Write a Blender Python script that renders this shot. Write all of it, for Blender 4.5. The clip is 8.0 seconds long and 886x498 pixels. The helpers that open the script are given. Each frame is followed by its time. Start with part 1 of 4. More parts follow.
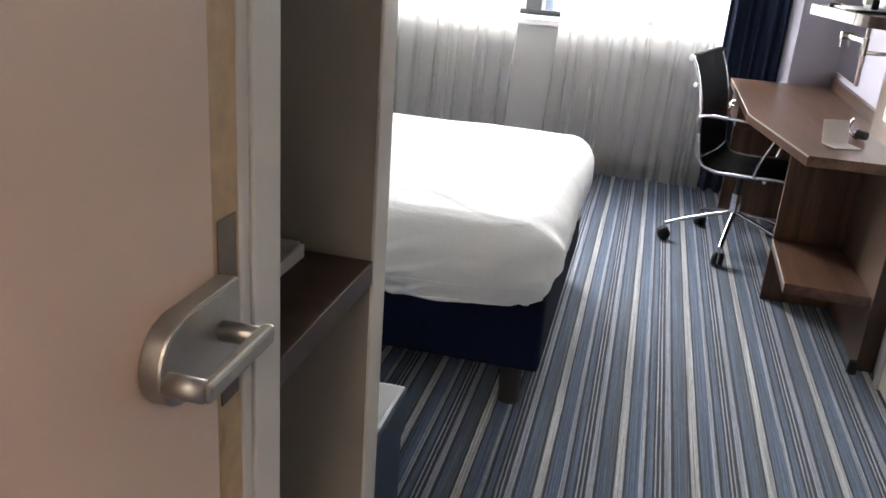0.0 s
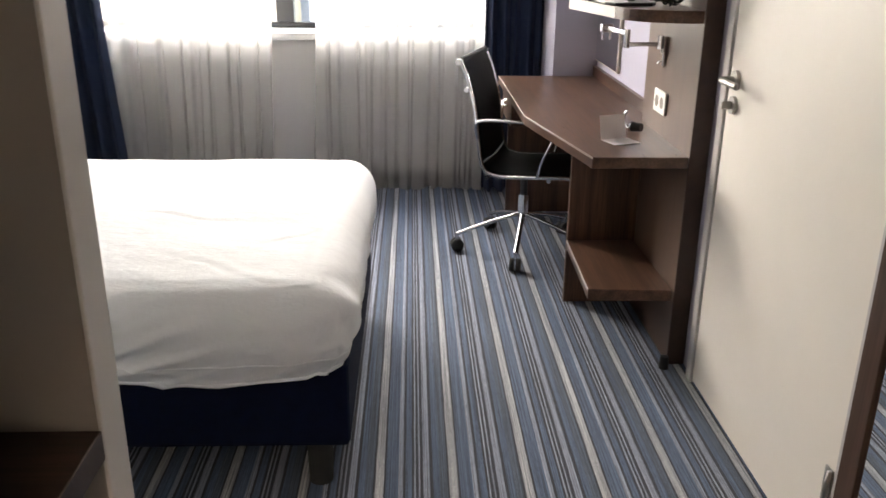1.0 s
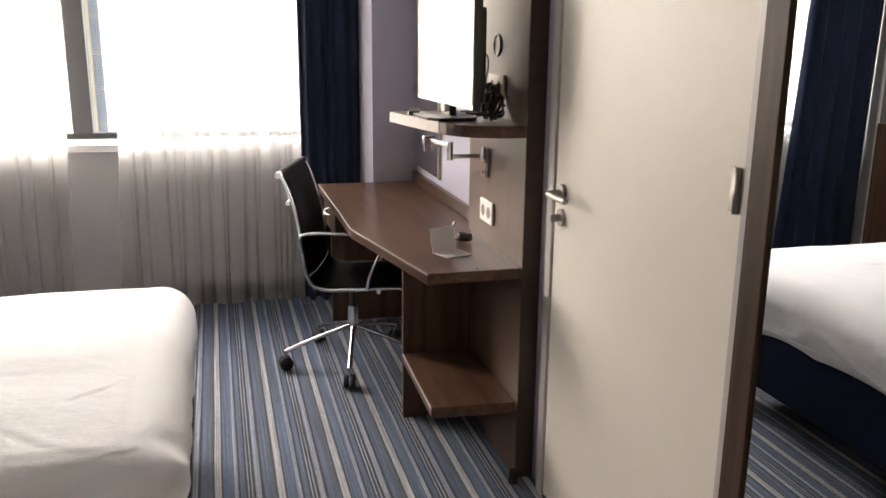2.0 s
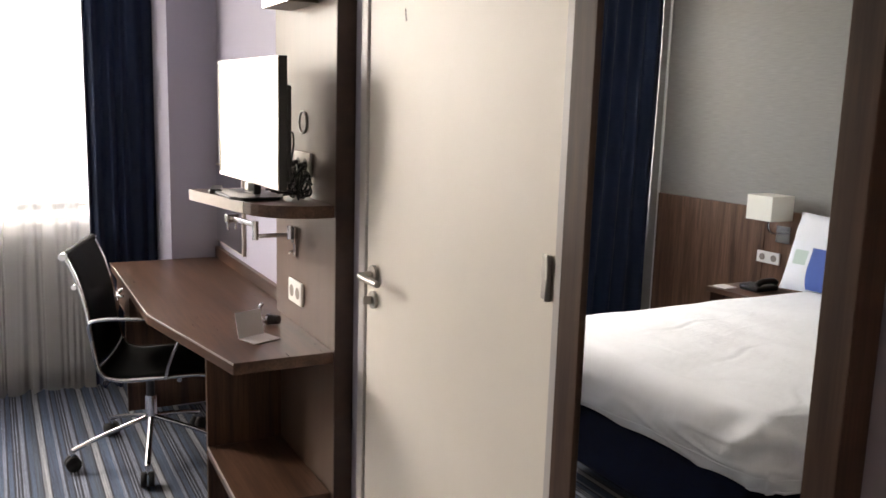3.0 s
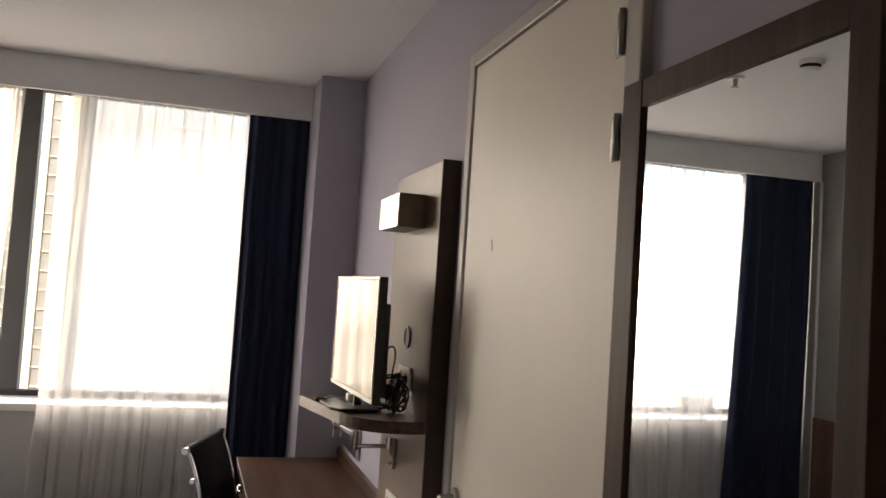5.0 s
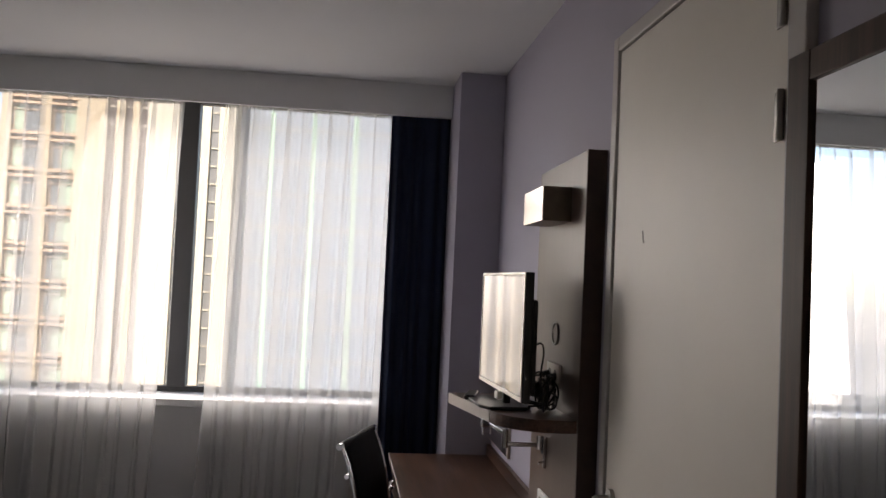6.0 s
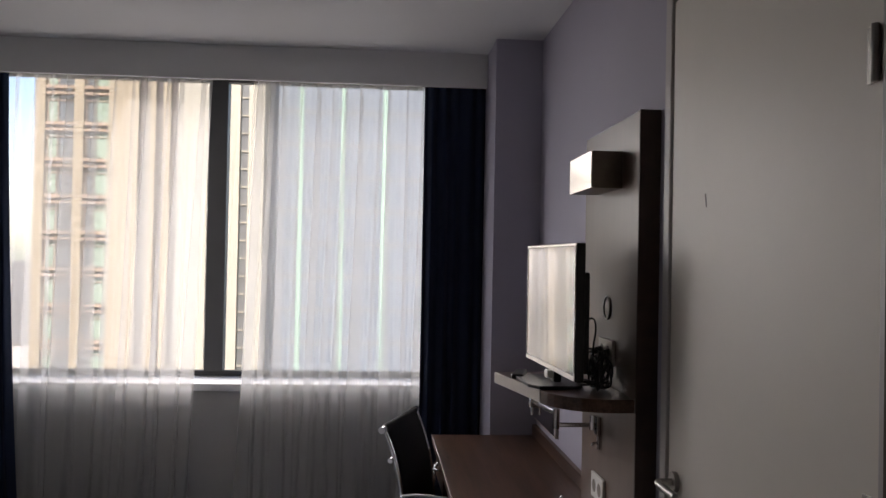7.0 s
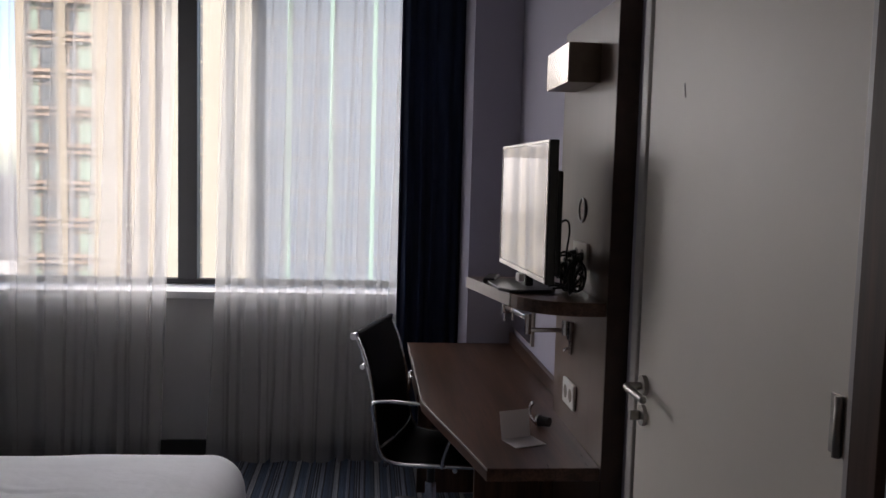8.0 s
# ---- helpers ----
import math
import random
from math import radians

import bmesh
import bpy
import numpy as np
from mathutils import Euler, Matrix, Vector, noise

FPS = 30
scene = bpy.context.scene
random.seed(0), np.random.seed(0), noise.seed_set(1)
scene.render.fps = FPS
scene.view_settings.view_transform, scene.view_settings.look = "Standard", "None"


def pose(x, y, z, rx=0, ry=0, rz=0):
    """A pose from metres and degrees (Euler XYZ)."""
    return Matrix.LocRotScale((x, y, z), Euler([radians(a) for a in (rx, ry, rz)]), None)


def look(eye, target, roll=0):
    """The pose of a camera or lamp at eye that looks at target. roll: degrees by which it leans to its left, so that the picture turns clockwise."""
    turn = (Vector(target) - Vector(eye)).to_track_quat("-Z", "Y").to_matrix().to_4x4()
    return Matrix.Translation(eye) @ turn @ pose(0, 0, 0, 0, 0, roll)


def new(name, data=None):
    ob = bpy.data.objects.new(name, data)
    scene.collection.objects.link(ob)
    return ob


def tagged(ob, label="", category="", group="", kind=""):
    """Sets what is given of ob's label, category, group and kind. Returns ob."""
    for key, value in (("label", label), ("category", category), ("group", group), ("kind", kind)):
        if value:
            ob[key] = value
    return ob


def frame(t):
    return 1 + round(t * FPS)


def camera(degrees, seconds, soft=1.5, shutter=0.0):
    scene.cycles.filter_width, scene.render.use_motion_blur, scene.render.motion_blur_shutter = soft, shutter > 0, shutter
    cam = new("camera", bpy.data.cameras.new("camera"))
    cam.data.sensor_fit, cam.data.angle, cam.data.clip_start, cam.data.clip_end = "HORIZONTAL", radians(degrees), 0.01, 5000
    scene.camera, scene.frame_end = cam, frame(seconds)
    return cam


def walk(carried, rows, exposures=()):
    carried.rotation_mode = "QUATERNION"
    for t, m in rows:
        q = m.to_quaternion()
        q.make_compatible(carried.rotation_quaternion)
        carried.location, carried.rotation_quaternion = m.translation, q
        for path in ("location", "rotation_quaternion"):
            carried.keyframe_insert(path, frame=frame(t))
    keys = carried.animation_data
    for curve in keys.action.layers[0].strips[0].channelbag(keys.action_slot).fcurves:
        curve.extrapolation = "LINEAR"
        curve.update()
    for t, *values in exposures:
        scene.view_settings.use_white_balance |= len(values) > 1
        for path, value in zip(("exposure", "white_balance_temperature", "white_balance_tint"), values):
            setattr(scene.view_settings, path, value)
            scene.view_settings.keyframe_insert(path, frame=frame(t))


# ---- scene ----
cam = camera(55.6, 8.0, shutter=0.12)
EXPOSURES = [(0.0, 5.65, 6600, 9), (1.0, 5.42, 7200, 12), (2.5, 5.0, 7500, 15), (3.0, 5.1, 7400, 15), (3.5, 5.2, 7400, 15), (4.0, 5.25, 7300, 15), (4.5, 4.5, 7500, 15), (5.0, 4.0, 8000, 16), (6.5, 3.15, 6700, 17), (7.0, 3.05, 6700, 17), (8.0, 2.95, 6500, 18)]
PATH = [
    (0, (0.231, 0.228, 1.368), (-0.18, 2.052, 0.659), 4.3),
    (0.5, (0.208, 0.392, 1.382), (-0.012, 2.258, 0.697), 1.9),
    (1, (0.208, 0.571, 1.399), (0.28, 2.447, 0.71), 0.6),
    (2.5, (0.164, 0.774, 1.497), (0.873, 2.605, 1.116), 1.0),
    (3, (0.198, 0.818, 1.51), (1.132, 2.555, 1.176), 1.7),
    (3.5, (0.296, 0.802, 1.52), (1.35, 2.482, 1.261), 2.8),
    (4, (0.382, 0.747, 1.551), (1.395, 2.469, 1.451), 4.6),
    (4.5, (0.405, 0.715, 1.585), (1.212, 2.544, 1.625), 4.6),
    (5, (0.393, 0.698, 1.598), (0.952, 2.615, 1.707), 3.7),
    (6.5, (0.397, 0.808, 1.593), (0.558, 2.8, 1.657), 1.8),
    (7, (0.378, 0.891, 1.583), (0.532, 2.885, 1.612), 1.1),
    (7.5, (0.387, 0.952, 1.568), (0.565, 2.943, 1.518), 0.5),
    (8, (0.455, 0.994, 1.531), (0.634, 2.979, 1.363), 1.5),
]
walk(cam, [(t, look(eye, target, roll)) for t, eye, target, roll in PATH], EXPOSURES)

# ---- light: sky and the sun on the buildings opposite ----
SUN_EL, SUN_AZ = 42.0, 184.0
world = bpy.data.worlds.new("world")
scene.world = world
world.use_nodes = True
wn = world.node_tree
sky = wn.nodes.new("ShaderNodeTexSky")
sky.sky_type = 'NISHITA'
sky.sun_disc = False
sky.sun_elevation = radians(SUN_EL)
sky.sun_rotation = radians(SUN_AZ)
wn.nodes["Background"].inputs[1].default_value = 0.06
wn.links.new(sky.outputs[0], wn.nodes["Background"].inputs[0])
sun_dir = Vector((math.sin(radians(SUN_AZ)) * math.cos(radians(SUN_EL)), math.cos(radians(SUN_AZ)) * math.cos(radians(SUN_EL)), math.sin(radians(SUN_EL))))
sun = new("sun", bpy.data.lights.new("sun", 'SUN'))
sun.data.energy, sun.data.angle, sun.data.color = 2.1, radians(0.5), (1.0, 0.95, 0.87)
sun.matrix_world = look(sun_dir * 200, (0, 0, 0))

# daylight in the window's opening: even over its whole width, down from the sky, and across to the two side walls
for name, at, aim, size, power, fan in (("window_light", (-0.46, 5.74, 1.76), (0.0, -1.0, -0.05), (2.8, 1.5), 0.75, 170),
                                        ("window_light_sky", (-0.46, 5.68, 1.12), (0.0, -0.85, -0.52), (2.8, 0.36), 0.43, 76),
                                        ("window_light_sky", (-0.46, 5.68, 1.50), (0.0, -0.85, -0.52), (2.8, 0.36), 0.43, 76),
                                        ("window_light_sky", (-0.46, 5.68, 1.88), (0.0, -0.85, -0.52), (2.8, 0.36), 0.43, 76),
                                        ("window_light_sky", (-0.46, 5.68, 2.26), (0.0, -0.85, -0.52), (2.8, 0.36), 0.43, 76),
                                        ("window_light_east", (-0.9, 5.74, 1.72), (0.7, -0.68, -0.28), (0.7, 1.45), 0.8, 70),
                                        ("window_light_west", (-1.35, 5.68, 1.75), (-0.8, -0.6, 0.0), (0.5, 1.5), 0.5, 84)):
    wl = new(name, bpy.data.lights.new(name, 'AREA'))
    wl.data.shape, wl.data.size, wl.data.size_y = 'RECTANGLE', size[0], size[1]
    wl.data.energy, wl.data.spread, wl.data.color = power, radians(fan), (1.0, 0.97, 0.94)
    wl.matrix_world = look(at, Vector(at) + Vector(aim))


# ---- materials ----
class Mat:
    """A node material under construction."""

    def __init__(self, name, rough=0.6, metal=0.0):
        self.m = bpy.data.materials.new(name)
        self.m.use_nodes = True
        self.t = self.m.node_tree
        self.b = self.t.nodes["Principled BSDF"]
        self.b.inputs["Roughness"].default_value = rough
        self.b.inputs["Metallic"].default_value = metal
        self.co = self.t.nodes.new("ShaderNodeTexCoord").outputs["Object"]

    def node(self, kind, **inputs):
        n = self.t.nodes.new(kind)
        for k, v in inputs.items():
            self.put(n, k.replace("_", " "), v)
        return n

    def put(self, n, key, v):
        if isinstance(v, bpy.types.NodeSocket):
            self.t.links.new(v, n.inputs[key])
        else:
            n.inputs[key].default_value = v

    def scaled(self, sx, sy, sz, co=None):
        n = self.node("ShaderNodeMapping", Scale=(sx, sy, sz))
        self.t.links.new(co or self.co, n.inputs[0])
        return n.outputs[0]

    def noise(self, co, scale=5.0, detail=4.0, rough=0.6):
        return self.node("ShaderNodeTexNoise", Vector=co, Scale=scale, Detail=detail, Roughness=rough).outputs[0]

    def ramp(self, fac, stops, constant=False):
        n = self.node("ShaderNodeValToRGB", Fac=fac)
        r = n.color_ramp
        r.interpolation = 'CONSTANT' if constant else 'LINEAR'
        while len(r.elements) < len(stops):
            r.elements.new(1.0)
        for e, (p, c) in zip(r.elements, stops):
            e.position, e.color = p, (*c, 1.0)
        return n.outputs[0]

    def math(self, op, a, b=0.0):
        n = self.t.nodes.new("ShaderNodeMath")
        n.operation = op
        self.put(n, 0, a)
        self.put(n, 1, b)
        return n.outputs[0]

    def mix(self, fac, a, b, blend='MIX'):
        n = self.t.nodes.new("ShaderNodeMix")
        n.data_type, n.blend_type = 'RGBA', blend
        for k, v in ((0, fac), (6, a), (7, b)):
            self.put(n, k, v if isinstance(v, (bpy.types.NodeSocket, float, int)) else (*v, 1.0))
        return n.outputs[2]

    def colour(self, c):
        self.put(self.b, "Base Color", c if isinstance(c, bpy.types.NodeSocket) else (*c, 1.0))
        return self

    def rough(self, r):
        self.put(self.b, "Roughness", r)
        return self

    def bump(self, height, strength=0.2, distance=0.002):
        n = self.node("ShaderNodeBump", Strength=strength, Distance=distance, Height=height)
        self.t.links.new(n.outputs[0], self.b.inputs["Normal"])
        return self


def plain(name, c, rough=0.6, metal=0.0, vary=0.06, scale=6.0, grain=300.0, bump=0.08):
    """Paint, plastic or metal: one colour with slight cloudiness and a fine grain."""
    k = Mat(name, rough, metal)
    cloud = k.noise(k.co, scale, 4.0)
    k.colour(k.ramp(cloud, [(0.25, tuple(v * (1 - vary) for v in c)), (0.75, tuple(min(1, v * (1 + vary)) for v in c))]))
    k.rough(k.math('ADD', k.math('MULTIPLY', cloud, 0.14), rough - 0.07))
    if bump:
        k.bump(k.noise(k.co, grain, 2.0), bump, 0.001)
    return k.m


def wood(name, dark, light, along, rough=0.42, fine=1.0, pore=0.7, spec=0.3):
    """Laminate with a straight walnut grain along one axis."""
    k = Mat(name, rough)
    sc = {"x": (0.6, 9, 9), "y": (9, 0.6, 9), "z": (9, 9, 0.6)}[along]
    sf = {"x": (6, 160, 160), "y": (160, 6, 160), "z": (160, 160, 6)}[along]
    broad = k.noise(k.scaled(*sc), 2.2 * fine, 5.0, 0.55)
    thin = k.noise(k.scaled(*sf), 1.0, 3.0, 0.6)
    c = k.ramp(broad, [(0.3, dark), (0.48, tuple(0.5 * (a + b) for a, b in zip(dark, light))), (0.62, light), (0.75, dark)])
    pores = k.ramp(thin, [(0.42, (0.62, 0.6, 0.58)), (0.56, (1, 1, 1))])
    k.colour(k.mix(pore, c, pores, 'MULTIPLY'))
    k.rough(k.math('ADD', k.math('MULTIPLY', thin, 0.16 * pore), rough - 0.08 * pore))
    k.bump(thin, 0.12 * pore, 0.0004)
    k.b.inputs["Specular IOR Level"].default_value = spec
    return k.m


WALNUT_D, WALNUT_L = (0.054, 0.026, 0.016), (0.132, 0.069, 0.045)
M_wood_y = wood("walnut along", WALNUT_D, WALNUT_L, "y", 0.3, spec=0.4)
# the same walnut, darkened in colour for the shade inside the wardrobe
M_wood_shaded = wood("walnut shelf with shade in its colour", (0.03, 0.016, 0.011), (0.062, 0.034, 0.024), "x", 0.4)
M_wood_z = wood("walnut upright", WALNUT_D, WALNUT_L, "z", 0.4)
M_wood_head = wood("walnut headboard", (0.08, 0.042, 0.027), (0.2, 0.11, 0.07), "z", 0.4)
M_panel = wood("walnut panel sheen", (0.1, 0.06, 0.042), (0.128, 0.078, 0.055), "z", 0.33, 0.6, 0.2, 0.5)
M_wood_mirror = wood("walnut mirror frame", (0.05, 0.028, 0.02), (0.09, 0.051, 0.037), "z", 0.5, 1.0, 0.4, 0.2)
M_edge = plain("walnut dark edge", (0.05, 0.027, 0.02), 0.5, vary=0.25, scale=25)
M_edgepale = plain("pale beige edging", (0.47, 0.41, 0.35), 0.4, vary=0.08, scale=30)
M_wall = plain("lavender wall paint", (0.39, 0.372, 0.448), 0.75, vary=0.03, scale=1.5, grain=420, bump=0.15)
M_white = plain("white wall paint", (0.74, 0.73, 0.71), 0.75, vary=0.03, scale=1.5, grain=420, bump=0.12)
M_lowwall = plain("pale grey wall paint", (0.55, 0.54, 0.53), 0.75, vary=0.03, scale=1.5, grain=420, bump=0.12)
M_ceiling = plain("white ceiling paint", (0.76, 0.76, 0.76), 0.85, vary=0.02, scale=1.2, grain=300, bump=0.1)
M_door = plain("cream door laminate", (0.78, 0.73, 0.65), 0.46, vary=0.04, scale=2.0, grain=700, bump=0.06)
M_door.node_tree.nodes["Principled BSDF"].inputs["Specular IOR Level"].default_value = 0.4
M_frame = plain("grey door frame", (0.5, 0.47, 0.45), 0.4, vary=0.04, scale=4)
M_entry = plain("pale entrance door", (0.57, 0.42, 0.335), 0.36, vary=0.04, scale=3)
M_lip = plain("raw wood door edge", (0.45, 0.31, 0.17), 0.6, vary=0.2, scale=30)
M_ward = plain("beige wardrobe board", (0.26, 0.232, 0.2), 0.5, vary=0.04, scale=4)
M_ward_edge = plain("pale wardrobe edging", (0.55, 0.52, 0.48), 0.45, vary=0.04, scale=4)
M_chrome = plain("polished chrome", (0.62, 0.62, 0.64), 0.16, 1.0, vary=0.03, bump=0)
M_steel = plain("brushed steel", (0.38, 0.36, 0.335), 0.44, 1.0, vary=0.08, scale=40, bump=0.05)
M_alu = plain("aluminium edging", (0.62, 0.58, 0.54), 0.35, 0.9, vary=0.06)
M_polish = plain("polished nickel", (0.78, 0.74, 0.68), 0.2, 1.0, vary=0.03, bump=0)
M_darkmetal = plain("dark brown metal", (0.16, 0.13, 0.105), 0.4, 0.8, vary=0.15, scale=30)
M_black = plain("black plastic", (0.012, 0.012, 0.013), 0.4, vary=0.2)
M_plastic = plain("white plastic", (0.75, 0.74, 0.7), 0.35, vary=0.03, bump=0)
M_paper = plain("white card", (0.8, 0.78, 0.8), 0.7, vary=0.03)
M_sill = plain("white sill", (0.72, 0.72, 0.71), 0.4, vary=0.04)
M_darkframe = plain("dark window frame", (0.03, 0.031, 0.034), 0.4, vary=0.15)
M_skirt = plain("dark grey skirting", (0.028, 0.028, 0.03), 0.5, vary=0.1)
M_leather = plain("blue leather", (0.013, 0.03, 0.062), 0.48, vary=0.06, scale=8, grain=420, bump=0.1)
M_base = plain("navy bed base fabric", (0.003, 0.007, 0.026), 0.9, vary=0.2, scale=30, grain=500, bump=0.4)
M_shade = plain("cream lamp shade", (0.8, 0.77, 0.68), 0.55, vary=0.03)
M_screen = plain("glossy dark screen", (0.01, 0.01, 0.011), 0.06, vary=0.1, bump=0)
M_screen.node_tree.nodes["Principled BSDF"].inputs["Coat Weight"].default_value = 1.0
M_screen.node_tree.nodes["Principled BSDF"].inputs["Coat Roughness"].default_value = 0.03
M_screen.node_tree.nodes["Principled BSDF"].inputs["IOR"].default_value = 2.6
M_blueprint = plain("blue print", (0.06, 0.12, 0.4), 0.8)
M_greenprint = plain("pale green print", (0.5, 0.62, 0.56), 0.8)
M_base.node_tree.nodes["Principled BSDF"].inputs["Specular IOR Level"].default_value = 0.15
M_leather.node_tree.nodes["Principled BSDF"].inputs["Specular IOR Level"].default_value = 0.35
M_rubber = plain("black rubber", (0.015, 0.015, 0.015), 0.7, vary=0.2)
M_mark = plain("scuff mark", (0.25, 0.22, 0.19), 0.6)


def carpet_material():
    k = Mat("striped carpet", 0.95)
    sep = k.node("ShaderNodeSeparateXYZ", Vector=k.co)
    wob = k.math('MULTIPLY', k.math('SUBTRACT', k.noise(k.scaled(30, 3, 1), 2.0, 2.0), 0.5), 0.004)
    x = k.math('ADD', sep.outputs[0], wob)
    pos = k.math('FRACT', k.math('DIVIDE', k.math('ADD', x, 20 * 0.2045 - 0.103), 0.2045))
    cream, light, mid, dark = (0.34, 0.35, 0.375), (0.22, 0.25, 0.32), (0.06, 0.096, 0.165), (0.012, 0.016, 0.03)
    rows = ((0, cream), (0.11, dark), (0.14, mid), (0.31, light), (0.375, dark), (0.41, mid), (0.49, dark), (0.52, light), (0.545, dark),
            (0.58, light), (0.605, dark), (0.645, light), (0.735, dark), (0.78, mid), (0.865, (0.055, 0.08, 0.12)), (0.97, dark))
    c = k.ramp(pos, rows, constant=True)
    tuft = k.noise(k.scaled(1, 0.35, 1), 420, 3.0, 0.7)
    flecks = k.noise(k.scaled(1, 0.12, 1), 190, 2.0, 0.7)
    worn = k.noise(k.co, 1.6, 3.0)
    threads = k.noise(k.scaled(330, 1.5, 1), 1.0, 2.0, 0.6)
    c = k.mix(0.8, c, k.ramp(threads, [(0.36, (0.42, 0.42, 0.45)), (0.5, (1, 1, 1)), (0.64, (1.85, 1.82, 1.75))]), 'MULTIPLY')
    c = k.mix(0.75, c, k.ramp(tuft, [(0.3, (0.5, 0.5, 0.5)), (0.7, (1.35, 1.35, 1.35))]), 'MULTIPLY')
    c = k.mix(0.5, c, k.ramp(flecks, [(0.35, (0.6, 0.6, 0.62)), (0.65, (1.2, 1.2, 1.2))]), 'MULTIPLY')
    c = k.mix(0.35, c, k.ramp(worn, [(0.3, (0.75, 0.75, 0.75)), (0.7, (1.15, 1.14, 1.12))]), 'MULTIPLY')
    k.colour(c)
    k.bump(tuft, 0.5, 0.004)
    k.b.inputs["Sheen Weight"].default_value = 0.15
    return k.m


def cloth(name, c, clear, glow, weave=700):
    """A thin hanging fabric: some light straight through, some spread."""
    k = Mat(name, 0.9)
    t = k.t
    w = k.noise(k.scaled(1, 1, 0.25), weave, 2.0)
    col = k.ramp(w, [(0.3, tuple(v * 0.88 for v in c)), (0.7, c)])
    k.colour(col)
    tr = k.node("ShaderNodeBsdfTranslucent", Color=col)
    m1 = k.node("ShaderNodeMixShader", Fac=glow)
    t.links.new(k.b.outputs[0], m1.inputs[1])
    t.links.new(tr.outputs[0], m1.inputs[2])
    cl = k.node("ShaderNodeBsdfTransparent")
    m2 = k.node("ShaderNodeMixShader", Fac=k.math('ADD', k.math('MULTIPLY', w, 0.06), clear - 0.03))
    t.links.new(m1.outputs[0], m2.inputs[1])
    t.links.new(cl.outputs[0], m2.inputs[2])
    t.links.new(m2.outputs[0], t.nodes["Material Output"].inputs[0])
    return k.m


def glass(name, tint=(1, 1, 1), gloss=0.06):
    """A thin pane: clear, with a weak mirror on it."""
    k = Mat(name)
    t = k.t
    cl = k.node("ShaderNodeBsdfTransparent", Color=(*tint, 1))
    gl = k.node("ShaderNodeBsdfGlossy", Roughness=0.02)
    m = k.node("ShaderNodeMixShader", Fac=gloss)
    t.links.new(cl.outputs[0], m.inputs[1])
    t.links.new(gl.outputs[0], m.inputs[2])
    t.links.new(m.outputs[0], t.nodes["Material Output"].inputs[0])
    return k.m


def linen_material():
    k = Mat("white bed linen", 0.85)
    soft = k.noise(k.co, 3.5, 4.0)
    k.colour(k.ramp(soft, [(0.3, (0.77, 0.795, 0.825)), (0.7, (0.83, 0.855, 0.885))]))
    crease = k.noise(k.scaled(1.0, 1.6, 1.0), 9.0, 5.0, 0.6)
    k.bump(k.math('ADD', k.math('MULTIPLY', crease, 1.0), k.math('MULTIPLY', k.noise(k.co, 600, 1.0), 0.04)), 0.34, 0.015)
    return k.m


def wallpaper_material():
    k = Mat("grey woven wallpaper", 0.8)
    thread = k.noise(k.scaled(1, 6, 190), 2.0, 3.0, 0.6)
    k.colour(k.ramp(thread, [(0.3, (0.235, 0.228, 0.212)), (0.7, (0.3, 0.29, 0.27))]))
    k.bump(thread, 0.3, 0.001)
    return k.m


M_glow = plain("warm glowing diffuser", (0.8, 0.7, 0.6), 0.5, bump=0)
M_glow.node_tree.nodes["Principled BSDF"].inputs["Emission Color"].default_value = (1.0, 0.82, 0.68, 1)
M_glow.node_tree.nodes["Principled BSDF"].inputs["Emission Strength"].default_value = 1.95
M_carpet, M_linen, M_paperwall = carpet_material(), linen_material(), wallpaper_material()
M_sheer = cloth("white sheer", (0.84, 0.83, 0.81), 0.69, 0.42)
M_navy = cloth("navy curtain fabric", (0.009, 0.02, 0.054), 0.08, 0.05, 300)
for link in [l for l in M_navy.node_tree.links if l.to_node.type == 'OUTPUT_MATERIAL']:
    M_navy.node_tree.links.remove(link)
M_navy.node_tree.links.new(M_navy.node_tree.nodes["Principled BSDF"].outputs[0], M_navy.node_tree.nodes["Material Output"].inputs[0])
M_glass = glass("window glass", (0.76, 0.77, 0.78), 0.05)
M_mirror = plain("silver mirror", (0.83, 0.86, 0.88), 0.0, 1.0, vary=0.0, bump=0)
M_mirror.node_tree.nodes["Principled BSDF"].inputs["Roughness"].default_value = 0.0
for link in [l for l in M_mirror.node_tree.links if l.to_socket.name == "Roughness"]:
    M_mirror.node_tree.links.remove(link)

# ---- mesh helpers ----
BASE = {}


def obj(name, bm, material, smooth=False):
    me = bpy.data.meshes.new(name)
    bmesh.ops.recalc_face_normals(bm, faces=bm.faces)
    if smooth:
        for f in bm.faces:
            f.smooth = True
    bm.to_mesh(me)
    bm.free()
    me.materials.append(material)
    return new(name, me)


def thing(name, base, label, category, group=""):
    e = new(name)
    e.location = base
    e.empty_display_size = 0.05
    BASE[e.name] = Vector(base)
    return tagged(e, label, category, group)


def part(name, bm, material, parent, label="", smooth=False):
    base = BASE[parent.name]
    bmesh.ops.translate(bm, verts=bm.verts, vec=-base)
    ob = obj(name, bm, material, smooth)
    ob.parent = parent
    BASE[ob.name] = base
    return tagged(ob, label)


def solo(name, bm, material, label, category, base=None, group="", smooth=False):
    """A thing of one mesh, its origin at its base."""
    vs = [v.co for v in bm.verts]
    if base is None:
        base = Vector((sum(v.x for v in vs) / len(vs), sum(v.y for v in vs) / len(vs), min(v.z for v in vs)))
    bmesh.ops.translate(bm, verts=bm.verts, vec=-Vector(base))
    ob = obj(name, bm, material, smooth)
    ob.location = base
    BASE[ob.name] = Vector(base)
    return tagged(ob, label, category, group)


